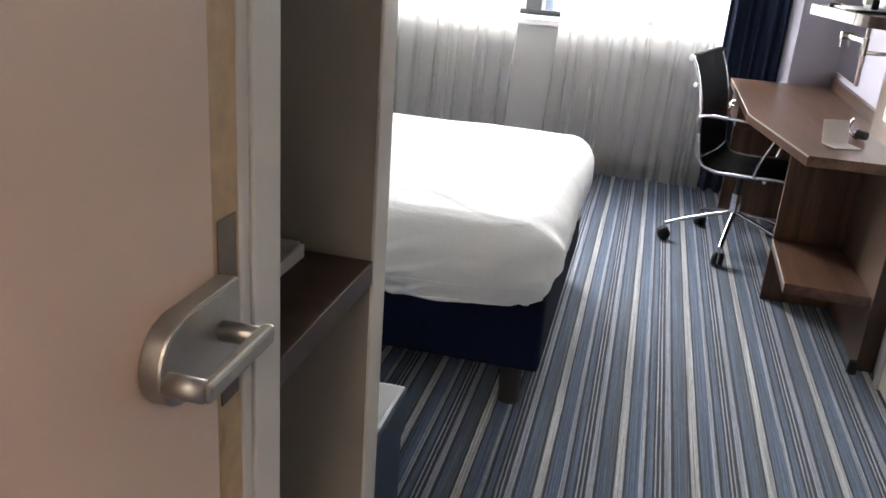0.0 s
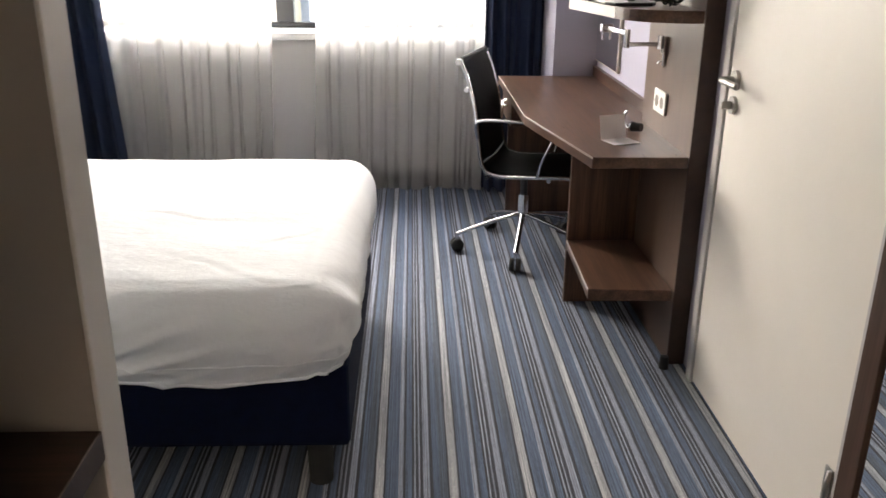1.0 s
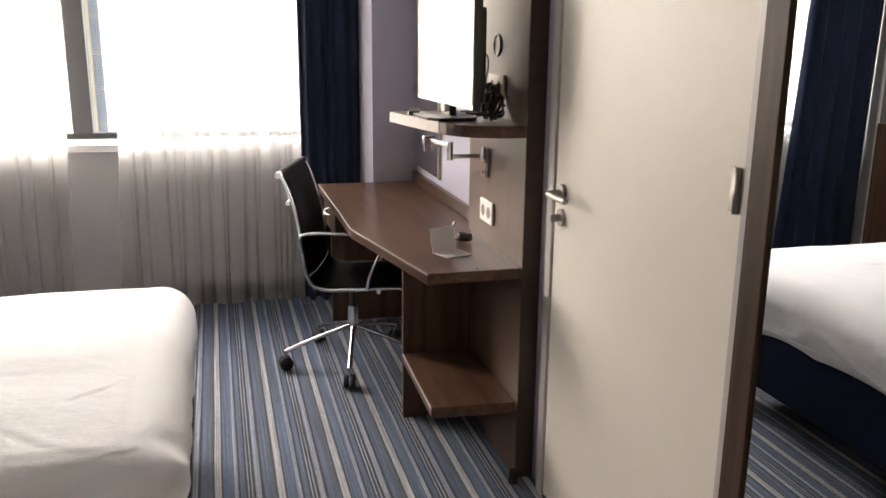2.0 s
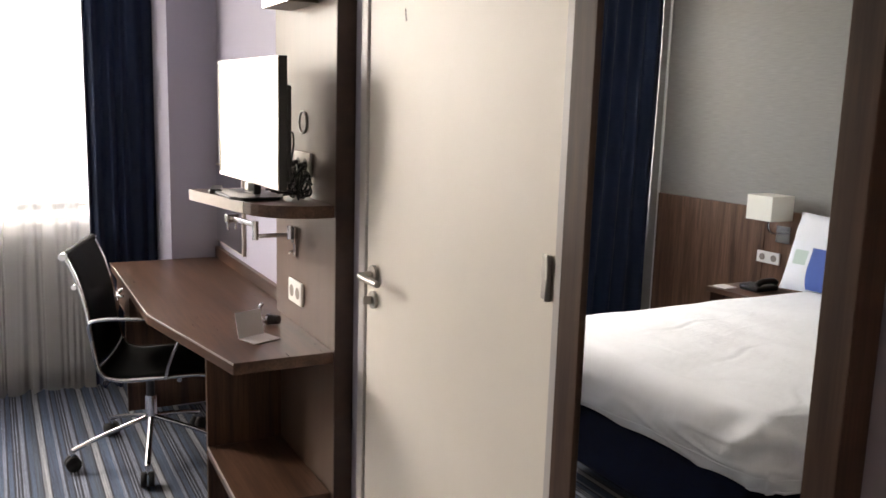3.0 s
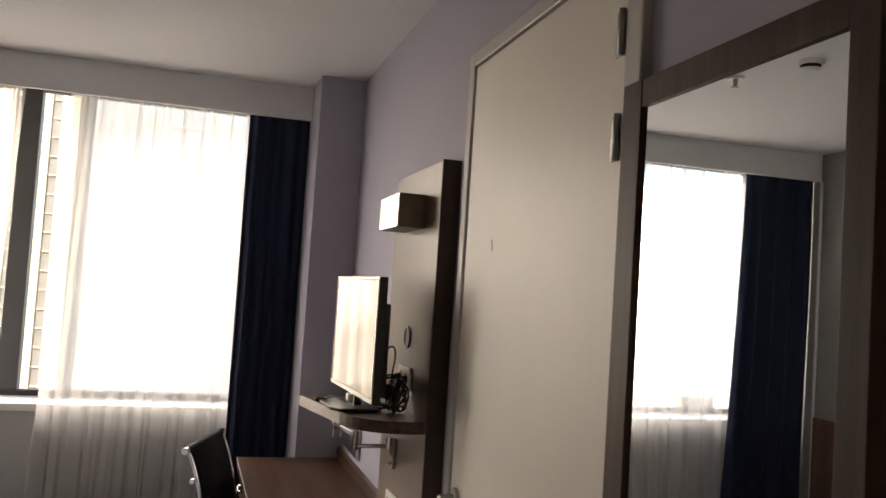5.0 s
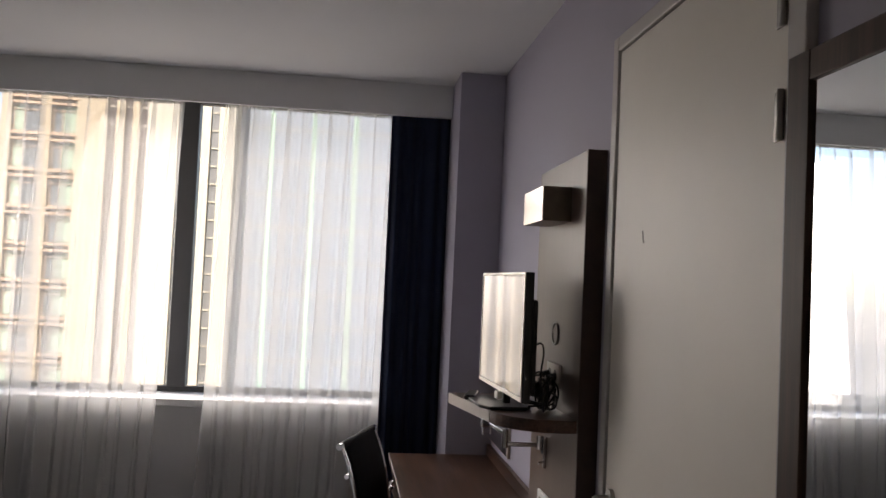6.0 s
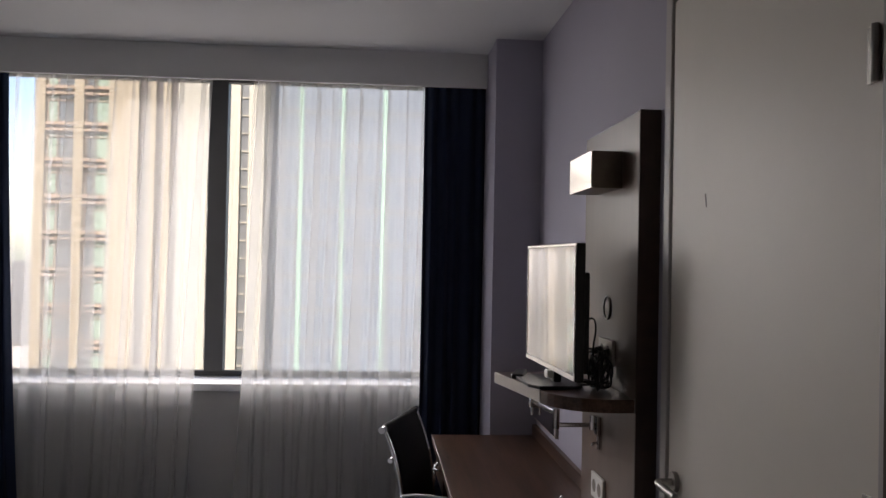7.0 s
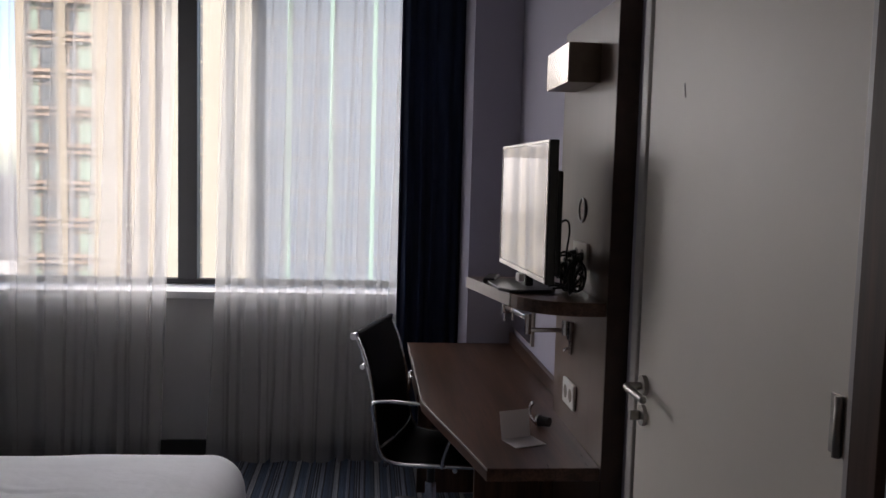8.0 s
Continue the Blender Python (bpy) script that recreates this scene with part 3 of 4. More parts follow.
lamp = thing("wall_lamp", (1.06, 3.5, 1.812), "box-shaped brushed metal wall lamp on the panel", "lamp")
# same metal as the front; the dark room's reflection is put into its colour
part("housing", box((1.012, 3.359, 1.812), (1.1045, 3.64, 1.923), 0.0015), M_darkmetal, lamp, "metal housing with dark reflections in its colour")
part("front_plate", box((1.009, 3.359, 1.812), (1.012, 3.64, 1.923), 0.0008), M_polish, lamp, "polished pale front plate")

# ---- swing arm under the shelf, mirror behind the desk ----
sa = thing("swing_arm", (1.1, 3.569, 0.99), "jointed chrome swing arm on the panel below the shelf", "bracket")
part("wall_plate", box((1.09, 3.552, 1.03), (1.104, 3.588, 1.092), 0.003), M_chrome, sa)
part("plate_tongue", box((1.096, 3.56, 0.985), (1.104, 3.582, 1.03), 0.002), M_chrome, sa, "narrow chrome tongue with a small hook")
part("hook", tube([(1.096, 3.571, 1.005), (1.082, 3.571, 1.003), (1.08, 3.571, 0.995)], 0.004), M_chrome, sa, smooth=True)
part("pivot", rod((1.081, 3.569, 1.048), (1.081, 3.569, 1.094), 0.0105), M_chrome, sa, smooth=False)
part("arm", box((0.966, 3.566, 1.056), (1.076, 3.576, 1.07), 0.002), M_chrome, sa)
part("elbow", rod((0.962, 3.573, 1.05), (0.962, 3.573, 1.114), 0.011), M_chrome, sa)
ARM2 = Matrix.Translation((0.962, 3.573, 1.1)) @ Matrix.Rotation(radians(8), 4, 'Z')
part("arm", turned(box((-0.007, 0.0, -0.007), (0.007, 0.205, 0.008), 0.002), ARM2), M_chrome, sa)
end = part("end_bracket", turned(box((-0.022, 0.19, -0.016), (0.022, 0.215, 0.014), 0.003), ARM2), M_chrome, sa)
for q in (-0.014, 0.014):
    part("prong", turned(rod((q, 0.203, -0.012), (q, 0.203, -0.042), 0.0045), ARM2), M_chrome, end)
dm = thing("desk_mirror", (1.15, 4.69, 0.832), "low mirror with a pale edge on the wall behind the desk", "mirror")
part("backing", box((1.15, 4.452, 0.83), (1.164, 4.936, 1.21), 0.002), M_edgepale, dm, "pale edge")
part("mirror_glass", box((1.147, 4.462, 0.838), (1.1505, 4.926, 1.202)), M_mirror, dm, "clear silvered mirror glass")

# ---- on the desk ----
card = thing("tent_card", (0.93, 3.45, 0.746), "folded white information card standing on the desk", "card")
MC = Matrix.Translation((0.917, 3.465, 0.7475)) @ Matrix.Rotation(radians(20), 4, 'Z')
part("front_leaf", turned(box((-0.05, -0.001, 0.0), (0.05, 0.001, 0.085)), MC @ Matrix.Rotation(radians(-14), 4, 'X')), M_paper, card)
part("base_leaf", turned(box((-0.05, -0.085, 0.0), (0.055, 0.0, 0.002)), MC @ Matrix.Shear('XY', 4, (-0.35, 0))), M_paper, card)
g = thing("desk_gadget", (1.02, 3.59, 0.746), "small chrome and black clip on the desk", "clip")
part("body", rod((1.015, 3.59, 0.766), (1.04, 3.565, 0.768), 0.018, 0.015), M_black, g)
part("ring", rod((1.009, 3.596, 0.766), (1.015, 3.59, 0.766), 0.0195, 0.0195), M_chrome, g)
part("stem", tube([(1.01, 3.6, 0.75), (0.985, 3.615, 0.775), (0.985, 3.615, 0.805), (0.995, 3.61, 0.82)], 0.006), M_chrome, g, smooth=True)

# ---- office chair ----
CC = Vector((0.736, 4.40, 0))
MCH = Matrix.Translation(CC) @ Matrix.Rotation(radians(-18), 4, 'Z')
chair = thing("office_chair", CC, "black mesh office chair with chrome frame and castors", "chair")
a0 = math.atan2(4.089 - CC.y, 0.669 - CC.x)
for q in range(5):
    a = a0 - 2 * math.pi * q / 5
    d = Vector((math.cos(a), math.sin(a), 0))
    e = CC + d * 0.317
    leg = part("base_arm", tube([CC + d * 0.02 + Vector((0, 0, 0.172)), CC + d * 0.2 + Vector((0, 0, 0.125)), CC + d * 0.317 + Vector((0, 0, 0.083))], 0.0125, flat=0.8), M_chrome, chair, "chrome star base arm", True)
    part("caster_stem", rod(e + Vector((0, 0, 0.05)), e + Vector((0, 0, 0.088)), 0.009), M_chrome, leg)
    t2 = d.cross(Vector((0, 0, 1)))
    for s in (-1, 1):
        part("caster_wheel", rod(e + t2 * s * 0.004 + Vector((0, 0, 0.03)), e + t2 * s * 0.025 + Vector((0, 0, 0.03)), 0.03, seg=20), M_rubber, leg, "black twin castor wheel", True)
part("gas_column", rod(CC + Vector((0, 0, 0.14)), CC + Vector((0, 0, 0.27)), 0.024), M_chrome, chair, smooth=False)
part("gas_column", rod(CC + Vector((0, 0, 0.27)), CC + Vector((0, 0, 0.385)), 0.017), M_black, chair, "black piston")
part("tilt_housing", turned(box((-0.09, -0.07, 0.36), (0.09, 0.07, 0.395), 0.01), MCH), M_black, chair)
prof = [(0.25, 0.425), (0.22, 0.43), (0.02, 0.413), (-0.09, 0.408), (-0.152, 0.437), (-0.172, 0.55), (-0.185, 0.69), (-0.22, 0.82), (-0.25, 0.89), (-0.258, 0.905)]


def smooth_path(ps, n=3):
    ps = [Vector(p) for p in ps]
    for _ in range(n):
        q = [ps[0]]
        for a, b in zip(ps, ps[1:]):
            q += [a.lerp(b, 0.25), a.lerp(b, 0.75)]
        ps = q + [ps[-1]]
    return ps


pp = smooth_path([(x, 0, z) for x, z in prof], 3)


def sling(lo, hi):
    """The hammock of mesh between the two side rails, over a stretch of their curve."""
    bm = bmesh.new()
    rows = []
    cut = [p for i, p in enumerate(pp) if lo <= i / (len(pp) - 1) <= hi]
    for i, p in enumerate(cut):
        nx = cut[min(i + 1, len(cut) - 1)] - cut[max(i - 1, 0)]
        nrm = Vector((nx.z, 0, -nx.x)).normalized()
        rows.append([[bm.verts.new(p + Vector((0, -0.23 + 0.46 * k / 10, 0)) + nrm * (0.018 * math.sin(math.pi * k / 10) + s)) for k in range(11)] for s in (-0.003, 0.003)])
    for a, b in zip(rows, rows[1:]):
        for s in (0, 1):
            for k in range(10):
                bm.faces.new((a[s][k], a[s][k + 1], b[s][k + 1], b[s][k]))
    for r in (rows[0], rows[-1]):
        for k in range(10):
            bm.faces.new((r[0][k], r[0][k + 1], r[1][k + 1], r[1][k]))
    for k in (0, 10):
        for a, b in zip(rows, rows[1:]):
            bm.faces.new((a[0][k], b[0][k], b[1][k], a[1][k]))
    return turned(bm, MCH)


M_mesh = plain("black mesh fabric", (0.004, 0.0045, 0.006), 0.75, vary=0.3, scale=60, grain=700, bump=0.5)
M_mesh.node_tree.nodes["Principled BSDF"].inputs["Specular IOR Level"].default_value = 0.2
part("seat", sling(0.0, 0.47), M_mesh, chair, "black mesh seat", True)
part("backrest", sling(0.47, 1.0), M_mesh, chair, "black mesh backrest", True)
for s in (-1, 1):
    part("side_rail", turned(tube([p + Vector((0, s * 0.236, 0)) for p in pp], 0.0085, smooth=0), MCH), M_chrome, chair, "chrome side rail", True)
    arm = [(0.1, s * 0.25, 0.418), (0.12, s * 0.275, 0.5), (0.185, s * 0.28, 0.64), (0.16, s * 0.28, 0.665), (-0.02, s * 0.28, 0.67), (-0.15, s * 0.28, 0.67), (-0.178, s * 0.28, 0.65), (-0.172, s * 0.25, 0.58)]
    part("armrest", turned(tube(arm, 0.0075, smooth=3), MCH), M_chrome, chair, "chrome loop armrest", True)
part("top_bar", turned(tube([(-0.262, -0.26, 0.908), (-0.262, 0.26, 0.908)], 0.014), MCH), M_chrome, chair, "chrome bar with black cover")
part("top_cover", turned(tube([(-0.262, -0.225, 0.908), (-0.262, 0.225, 0.908)], 0.0165), MCH), M_mesh, chair)
part("cross_bar", turned(tube([(-0.226, -0.255, 0.79), (-0.226, 0.255, 0.79)], 0.01), MCH), M_chrome, chair)
part("cross_bar", turned(tube([(0.15, -0.236, 0.408), (0.15, 0.236, 0.408)], 0.01), MCH), M_chrome, chair)
part("cross_bar", turned(tube([(-0.13, -0.236, 0.402), (-0.13, 0.236, 0.402)], 0.01), MCH), M_chrome, chair)

# ---- bed ----
BX0, BX1, BY0, BY1 = -2.0, 0.0, 2.46, 3.76
bed = thing("bed", (-1.0, 3.1, 0), "double bed with navy base and white linen", "bed")
part("base", box((-2.015, 2.505, 0.125), (0.04, 3.735, 0.37), 0.015), M_base, bed, "navy upholstered base")
part("mattress", box((-2.0, 2.49, 0.37), (-0.03, 3.73, 0.55), 0.05, segs=4), M_linen, bed, "white mattress")
for x, y in ((-0.045, 2.545), (-0.045, 3.69), (-1.95, 2.56), (-1.95, 3.66)):
    part("leg", rod((x, y, 0), (x, y, 0.127), 0.033, 0.036, seg=20), M_rubber, bed, "round dark leg")


DX1, DY0, DY1, DZ, DROP, DR, DRAD = 0.05, 2.42, 3.85, 0.6, 0.245, 0.11, 0.075
DARC = DRAD * math.pi / 2
DMAX = (DR - DRAD) + DARC + DROP - DRAD
IX, IY0, IY1 = DX1 - DR, DY0 + DR, DY1 - DR


CREASES = [(-0.95, 2.75, 8, 0.22), (-0.5, 3.05, -12, 0.16), (-0.72, 2.62, 25, 0.12), (-0.28, 2.6, -35, 0.14), (-0.2, 3.3, 70, 0.14), (-1.25, 3.2, 15, 0.2), (-0.15, 2.85, 50, 0.1), (-0.6, 3.45, -5, 0.2)]
CREASES = [(x, y, math.cos(radians(a)), math.sin(radians(a)), l) for x, y, a, l in CREASES]


def quilt_point(px, py):
    """Where a point of the flat quilt comes to lie: over the top, round the edge and down the side."""
    qx, qy = min(px, IX), min(max(py, IY0), IY1)
    d = Vector((px - qx, py - qy))
    dist = min(d.length, DMAX)
    way = d.normalized() if d.length > 1e-6 else Vector((0, 0))
    o = dist - (DR - DRAD)
    if o <= 0:
        r, fall = dist, 0.0
    elif o < DARC:
        r, fall = DR - DRAD + DRAD * math.sin(o / DRAD), DRAD * (1 - math.cos(o / DRAD))
    else:
        r, fall = DR, DRAD + o - DARC
    k = fall / DROP
    q = Vector((px * 2.0, py * 2.0, 3.1))
    soft = 0.014 * noise.noise(q) + 0.006 * noise.noise(q * 2.7)
    crease = 0.0
    for cx, cy, ca, sa, ln in CREASES:
        along, off = (px - cx) * ca + (py - cy) * sa, (py - cy) * ca - (px - cx) * sa
        if abs(along) < 2 * ln:
            off += 0.012 * math.sin(along * 22)
            crease += 0.0026 * math.exp(-(along / ln) ** 2) * (math.exp(-(off / 0.012) ** 2) - 0.7 * math.exp(-((off - 0.024) / 0.016) ** 2))
    corner = math.exp(-((px - IX - 0.12) ** 2 + (py - IY0 + 0.12) ** 2) / 0.035)
    s = px if abs(way.y) > abs(way.x) else py
    pull = noise.noise(Vector((s * 7 + 9 * fall, s * 2 - 6 * fall, 4.4)))
    fan = max(0.0, 1 - abs(noise.noise(Vector((s * 3.1 + 7 * fall, s * 1.3 - 8 * fall, 6.1)))) * 5)
    wave = min(1, k * 2) * (0.014 * noise.noise(Vector((s * 4, fall * 3, 2.2))) + 0.009 * pull + 0.008 * fan)
    if way.y < -0.7:
        drag = math.exp(-((px + 0.5) / 0.2) ** 2) + 0.6 * math.exp(-((px + 1.15) / 0.25) ** 2)
        fold = math.sin(2 * math.pi * (fall + 0.62 * px + 0.25 * px * px) / 0.075 + 2 * pull)
        wave += 0.022 * drag * min(1.0, k * 1.6) * (max(0.0, fold) ** 1.5 - 0.3)
    wave += 0.014 * corner * math.sin(30 * (px - py))
    if fall > 0:
        r += 0.022 * math.sin(math.pi * min(1, k)) - 0.035 * k * k + wave
    hem = 0.02 * noise.noise(Vector((s * 2.3, 1.1, 5.0))) * k
    if way.x > 0.5:
        far = min(1.0, max(0.0, (py - 2.7) / 1.0))
        hem -= 0.06 * k * far * far * (3 - 2 * far)
    if way.y < -0.5:
        hem -= k * (0.02 * math.exp(-((px + 0.33) / 0.16) ** 2) - 0.012 * math.exp(-((px - 0.02) / 0.12) ** 2))
    z = DZ - fall + (soft - crease) * (1 - min(1, k * 2)) + hem - 0.02 * max(0.0, dist) / DR * (1 - k)
    return Vector((qx + way.x * r, qy + way.y * r, z))


def quilt():
    bm = bmesh.new()
    nx, ny, x0 = 230, 210, -1.78
    rows = [[bm.verts.new(quilt_point(x0 + (IX + DMAX - x0) * i / nx, IY0 - DMAX + (IY1 - IY0 + 2 * DMAX) * j / ny)) for i in range(nx + 1)] for j in range(ny + 1)]
    for a, b in zip(rows, rows[1:]):
        for i in range(nx):
            bm.faces.new((a[i], a[i + 1], b[i + 1], b[i]))
    return bm


def quilt_line(dist, lift):
    """A line round the hanging sides, at one distance from the flat top."""
    pts = [(-1.7 + (IX + 1.7) * i / 60, IY0 - dist) for i in range(61)]
    pts += [(IX + dist * math.sin(a), IY0 - dist * math.cos(a)) for a in [math.pi / 2 * i / 16 for i in range(1, 17)]]
    pts += [(IX + dist, IY0 + (IY1 - IY0) * i / 50) for i in range(1, 51)]
    return [quilt_point(*p) + Vector((0, 0, lift)) for p in pts]


dv = thing("duvet", (-0.9, 3.1, 0.36), "thick white quilt spread over the bed, slightly creased", "duvet")
part("quilt", quilt(), M_linen, dv, smooth=True)
part("hem", tube(quilt_line(DMAX - 0.004, 0.0), 0.006, 8, smooth=0), M_linen, dv, smooth=True)
part("seam", tube(quilt_line(DMAX - 0.075, 0.0), 0.0028, 6, smooth=0), M_linen, dv, smooth=True)


def pillow_mesh(w, l, h):
    bm = bmesh.new()
    bmesh.ops.create_grid(bm, x_segments=24, y_segments=24, size=1.0)
    up = list(bm.verts)
    for v in up:
        x, y = v.co.x, v.co.y
        f = max(0.0, (1 - x ** 4) * (1 - y ** 4)) ** 0.5
        pinch = 1 - 0.06 * (1 - x * x) * (abs(y) ** 3) - 0.06 * (1 - y * y) * abs(x) ** 3
        v.co = Vector((x * w / 2 * pinch, y * l / 2 * pinch, h / 2 * f + 0.006 * noise.noise(Vector((x * 3, y * 3, 1)))))
    dup = bmesh.ops.duplicate(bm, geom=bm.verts[:] + bm.edges[:] + bm.faces[:])
    for v in [g for g in dup["geom"] if isinstance(g, bmesh.types.BMVert)]:
        v.co.z *= -1
    bmesh.ops.remove_doubles(bm, verts=bm.verts, dist=0.002)
    return bm


def pillow_print(w, l, h, x0, x1, y0, y1):
    """A print on the pillow's upper side, following its swell."""
    bm = bmesh.new()
    rows = []
    for i in range(13):
        row = []
        for j in range(13):
            px, py = x0 + (x1 - x0) * i / 12, y0 + (y1 - y0) * j / 12
            x, y = px * 2 / w, py * 2 / l
            f = max(0.0, (1 - x ** 4) * (1 - y ** 4)) ** 0.5
            row.append(bm.verts.new((px, py, h / 2 * f + 0.006 * noise.noise(Vector((x * 3, y * 3, 1))) + 0.003)))
        rows.append(row)
    for a, b in zip(rows, rows[1:]):
        for j in range(12):
            bm.faces.new((a[j], a[j + 1], b[j + 1], b[j]))
    return bm


for yc in (3.62, 2.84):
    m = Matrix.Translation((-1.84, yc, 0.785)) @ Matrix.Rotation(radians(72), 4, 'Y')
    pl = thing("pillow", (-1.82, yc, 0.59), "plump white pillow leaning on the headboard", "pillow", "pillows on the bed")
    part("cover", turned(pillow_mesh(0.44, 0.68, 0.17), m), M_linen, pl, smooth=True)
    if yc > 3:
        part("print", turned(pillow_print(0.44, 0.68, 0.17, -0.02, 0.2, -0.14, 0.135), m), M_blueprint, pl, "blue printed patch", True)
        part("print", turned(pillow_print(0.44, 0.68, 0.17, 0.0, 0.08, 0.155, 0.245), m), M_greenprint, pl, "small pale green print", True)

# ---- headboard wall, bedside table, lamp ----
hb = thing("headboard", (-2.03, 3.4, 0), "wide walnut headboard panel along the wall", "headboard")
for y0, y1 in ((1.72, 3.1), (3.102, 4.3), (4.302, 5.235)):
    part("panel", box((XL, y0, 0), (XL + 0.03, y1, 0.968), 0.002), M_wood_head, hb)
ns = thing("bedside_table", (-1.83, 4.13, 0), "walnut bedside table beside the bed", "table")
part("tabletop", box((-2.018, 3.9, 0.482), (-1.65, 4.37, 0.512), 0.002), M_wood_y, ns)
part("side", box((-2.018, 3.9, 0.1), (-1.66, 3.925, 0.481), 0.002), M_wood_z, ns)
part("side", box((-2.018, 4.345, 0.1), (-1.66, 4.37, 0.481), 0.002), M_wood_z, ns)
part("shelf", box((-2.018, 3.926, 0.1), (-1.66, 4.344, 0.125), 0.002), M_wood_y, ns)
bl = thing("bedside_lamp", (-1.95, 4.16, 0.75), "cube-shaped cream lamp on a wall bracket", "lamp")
part("shade", box((-1.97, 4.07, 0.925), (-1.79, 4.25, 1.067), 0.004), M_shade, bl, "cream fabric cube shade")
part("bracket", box((-2.02, 4.11, 0.78), (-2.008, 4.21, 0.88), 0.003), M_chrome, bl, "chrome wall plate")
part("stem", tube([(-2.01, 4.16, 0.84), (-1.92, 4.16, 0.84), (-1.88, 4.16, 0.87), (-1.88, 4.16, 0.93)], 0.007), M_chrome, bl, smooth=True)
sk = thing("bedside_socket", (-2.018, 4.2, 0.645), "white double socket on the headboard", "socket")
part("plate", box((-2.0195, 4.17, 0.645), (-2.008, 4.335, 0.715), 0.003), M_plastic, sk)
for q in (4.21, 4.295):
    part("outlet", rod((-2.009, q, 0.68), (-2.006, q, 0.68), 0.02, seg=20), M_mark, sk)
ph = thing("telephone", (-1.86, 4.17, 0.512), "black desk telephone on the bedside table", "telephone")
part("body", box((-1.95, 4.1, 0.5125), (-1.77, 4.24, 0.545), 0.012), M_black, ph)
part("handset", tube([(-1.94, 4.12, 0.556), (-1.92, 4.12, 0.572), (-1.82, 4.12, 0.572), (-1.79, 4.12, 0.556)], 0.018), M_black, ph, smooth=True)
solo("notepad", box((-1.77, 4.25, 0.5125), (-1.68, 4.35, 0.518), 0.001), M_paper, "small white notepad on the bedside table", "notepad")

# ---- ceiling fittings ----
sm = thing("smoke_detector", (-0.556, 3.61, ZC), "round white smoke detector with a dark ring", "smoke detector")
part("base", rod((-0.556, 3.61, ZC), (-0.556, 3.61, ZC - 0.02), 0.055, 0.052, seg=32), M_plastic, sm)
part("grille", rod((-0.556, 3.61, ZC - 0.02), (-0.556, 3.61, ZC - 0.034), 0.042, 0.04, seg=32), M_black, sm, "dark vent ring")
part("cap", rod((-0.556, 3.61, ZC - 0.034), (-0.556, 3.61, ZC - 0.046), 0.043, 0.03, seg=32), M_plastic, sm)
sp = thing("sprinkler", (-0.446, 3.967, ZC), "small white ceiling sprinkler head", "sprinkler")
part("rose", rod((-0.446, 3.967, ZC), (-0.446, 3.967, ZC - 0.012), 0.04, 0.034, seg=28), M_plastic, sp)
part("head", rod((-0.446, 3.967, ZC - 0.012), (-0.446, 3.967, ZC - 0.045), 0.012, 0.008), M_steel, sp)
part("deflector", rod((-0.446, 3.967, ZC - 0.045), (-0.446, 3.967, ZC - 0.048), 0.018, 0.018), M_steel, sp)

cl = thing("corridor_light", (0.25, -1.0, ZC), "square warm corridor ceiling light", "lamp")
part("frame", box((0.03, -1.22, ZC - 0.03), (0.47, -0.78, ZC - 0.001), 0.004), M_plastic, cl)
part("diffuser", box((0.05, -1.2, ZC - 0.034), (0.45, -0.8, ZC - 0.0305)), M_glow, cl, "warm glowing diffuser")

# ---- entrance door standing open ----
ed = structure("door_2", box((-0.2, 0.03, 0.01), (-0.145, 0.905, 2.1), 0.002), M_entry, "open pale entrance door with an electronic lock", "door")
part("door_lip", box((-0.2, 0.905, 0.01), (-0.154, 0.9735, 2.1), 0.001), M_lip, ed, "raw wooden rebated edge")
part("latch_plate", box((-0.1545, 0.928, 0.88), (-0.1525, 0.966, 1.087), 0.0005), M_darkmetal, ed, "dark steel latch plate")
pl = [(0.062, 0.041), (0.062, -0.041)] + [(-0.041 - 0.041 * math.sin(radians(a)), -0.041 * math.cos(radians(a))) for a in range(0, 181, 15)]
lock = part("lock_case", turned(prism(pl, 0.0, 0.024, 0.004), Matrix.Translation((-0.146, 0.853, 1.0)) @ Matrix(((0, 0, 1, 0), (1, 0, 0, 0), (0, 1, 0, 0), (0, 0, 0, 1)))), M_steel, ed, "brushed steel lock case")
part("lever_neck", rod((-0.123, 0.876, 1.0), (-0.078, 0.876, 1.0), 0.0105), M_steel, lock, smooth=True)
part("lever", box((-0.086, 0.764, 0.992), (-0.073, 0.888, 1.011), 0.004), M_steel, lock, "flat steel lever")
part("lever_return", rod((-0.115, 0.768, 1.002), (-0.08, 0.768, 1.002), 0.0105), M_steel, lock, smooth=True)

# ---- open wardrobe ----
wd = thing("wardrobe", (-0.45, 1.23, 0), "open beige wardrobe niche with pale edges and a shelf", "wardrobe")
part("side_board", box((-0.77, 0.974, 0), (-0.155, 1.064, 2.4), 0.002), M_ward, wd)
part("edge_board", box((-0.155, 0.999, 0), (-0.149, 1.066, 2.4), 0.002), M_ward_edge, wd, "pale edging")
part("edge_board", box((-0.175, 0.974, 0), (-0.152, 0.998, 2.4), 0.004), M_ward_edge, wd, "pale edging")
part("side_board", box((-0.77, 1.425, 0), (-0.155, 1.485, 2.4), 0.002), M_ward, wd)
part("edge_board", box((-0.155, 1.421, 0), (-0.149, 1.487, 2.4), 0.002), M_ward_edge, wd, "pale edging")
part("back_board", box((-0.775, 1.064, 0), (-0.76, 1.425, 2.4), 0.001), M_ward, wd)
part("top_board", box((-0.76, 1.064, 2.37), (-0.16, 1.425, 2.4), 0.001), M_ward, wd)
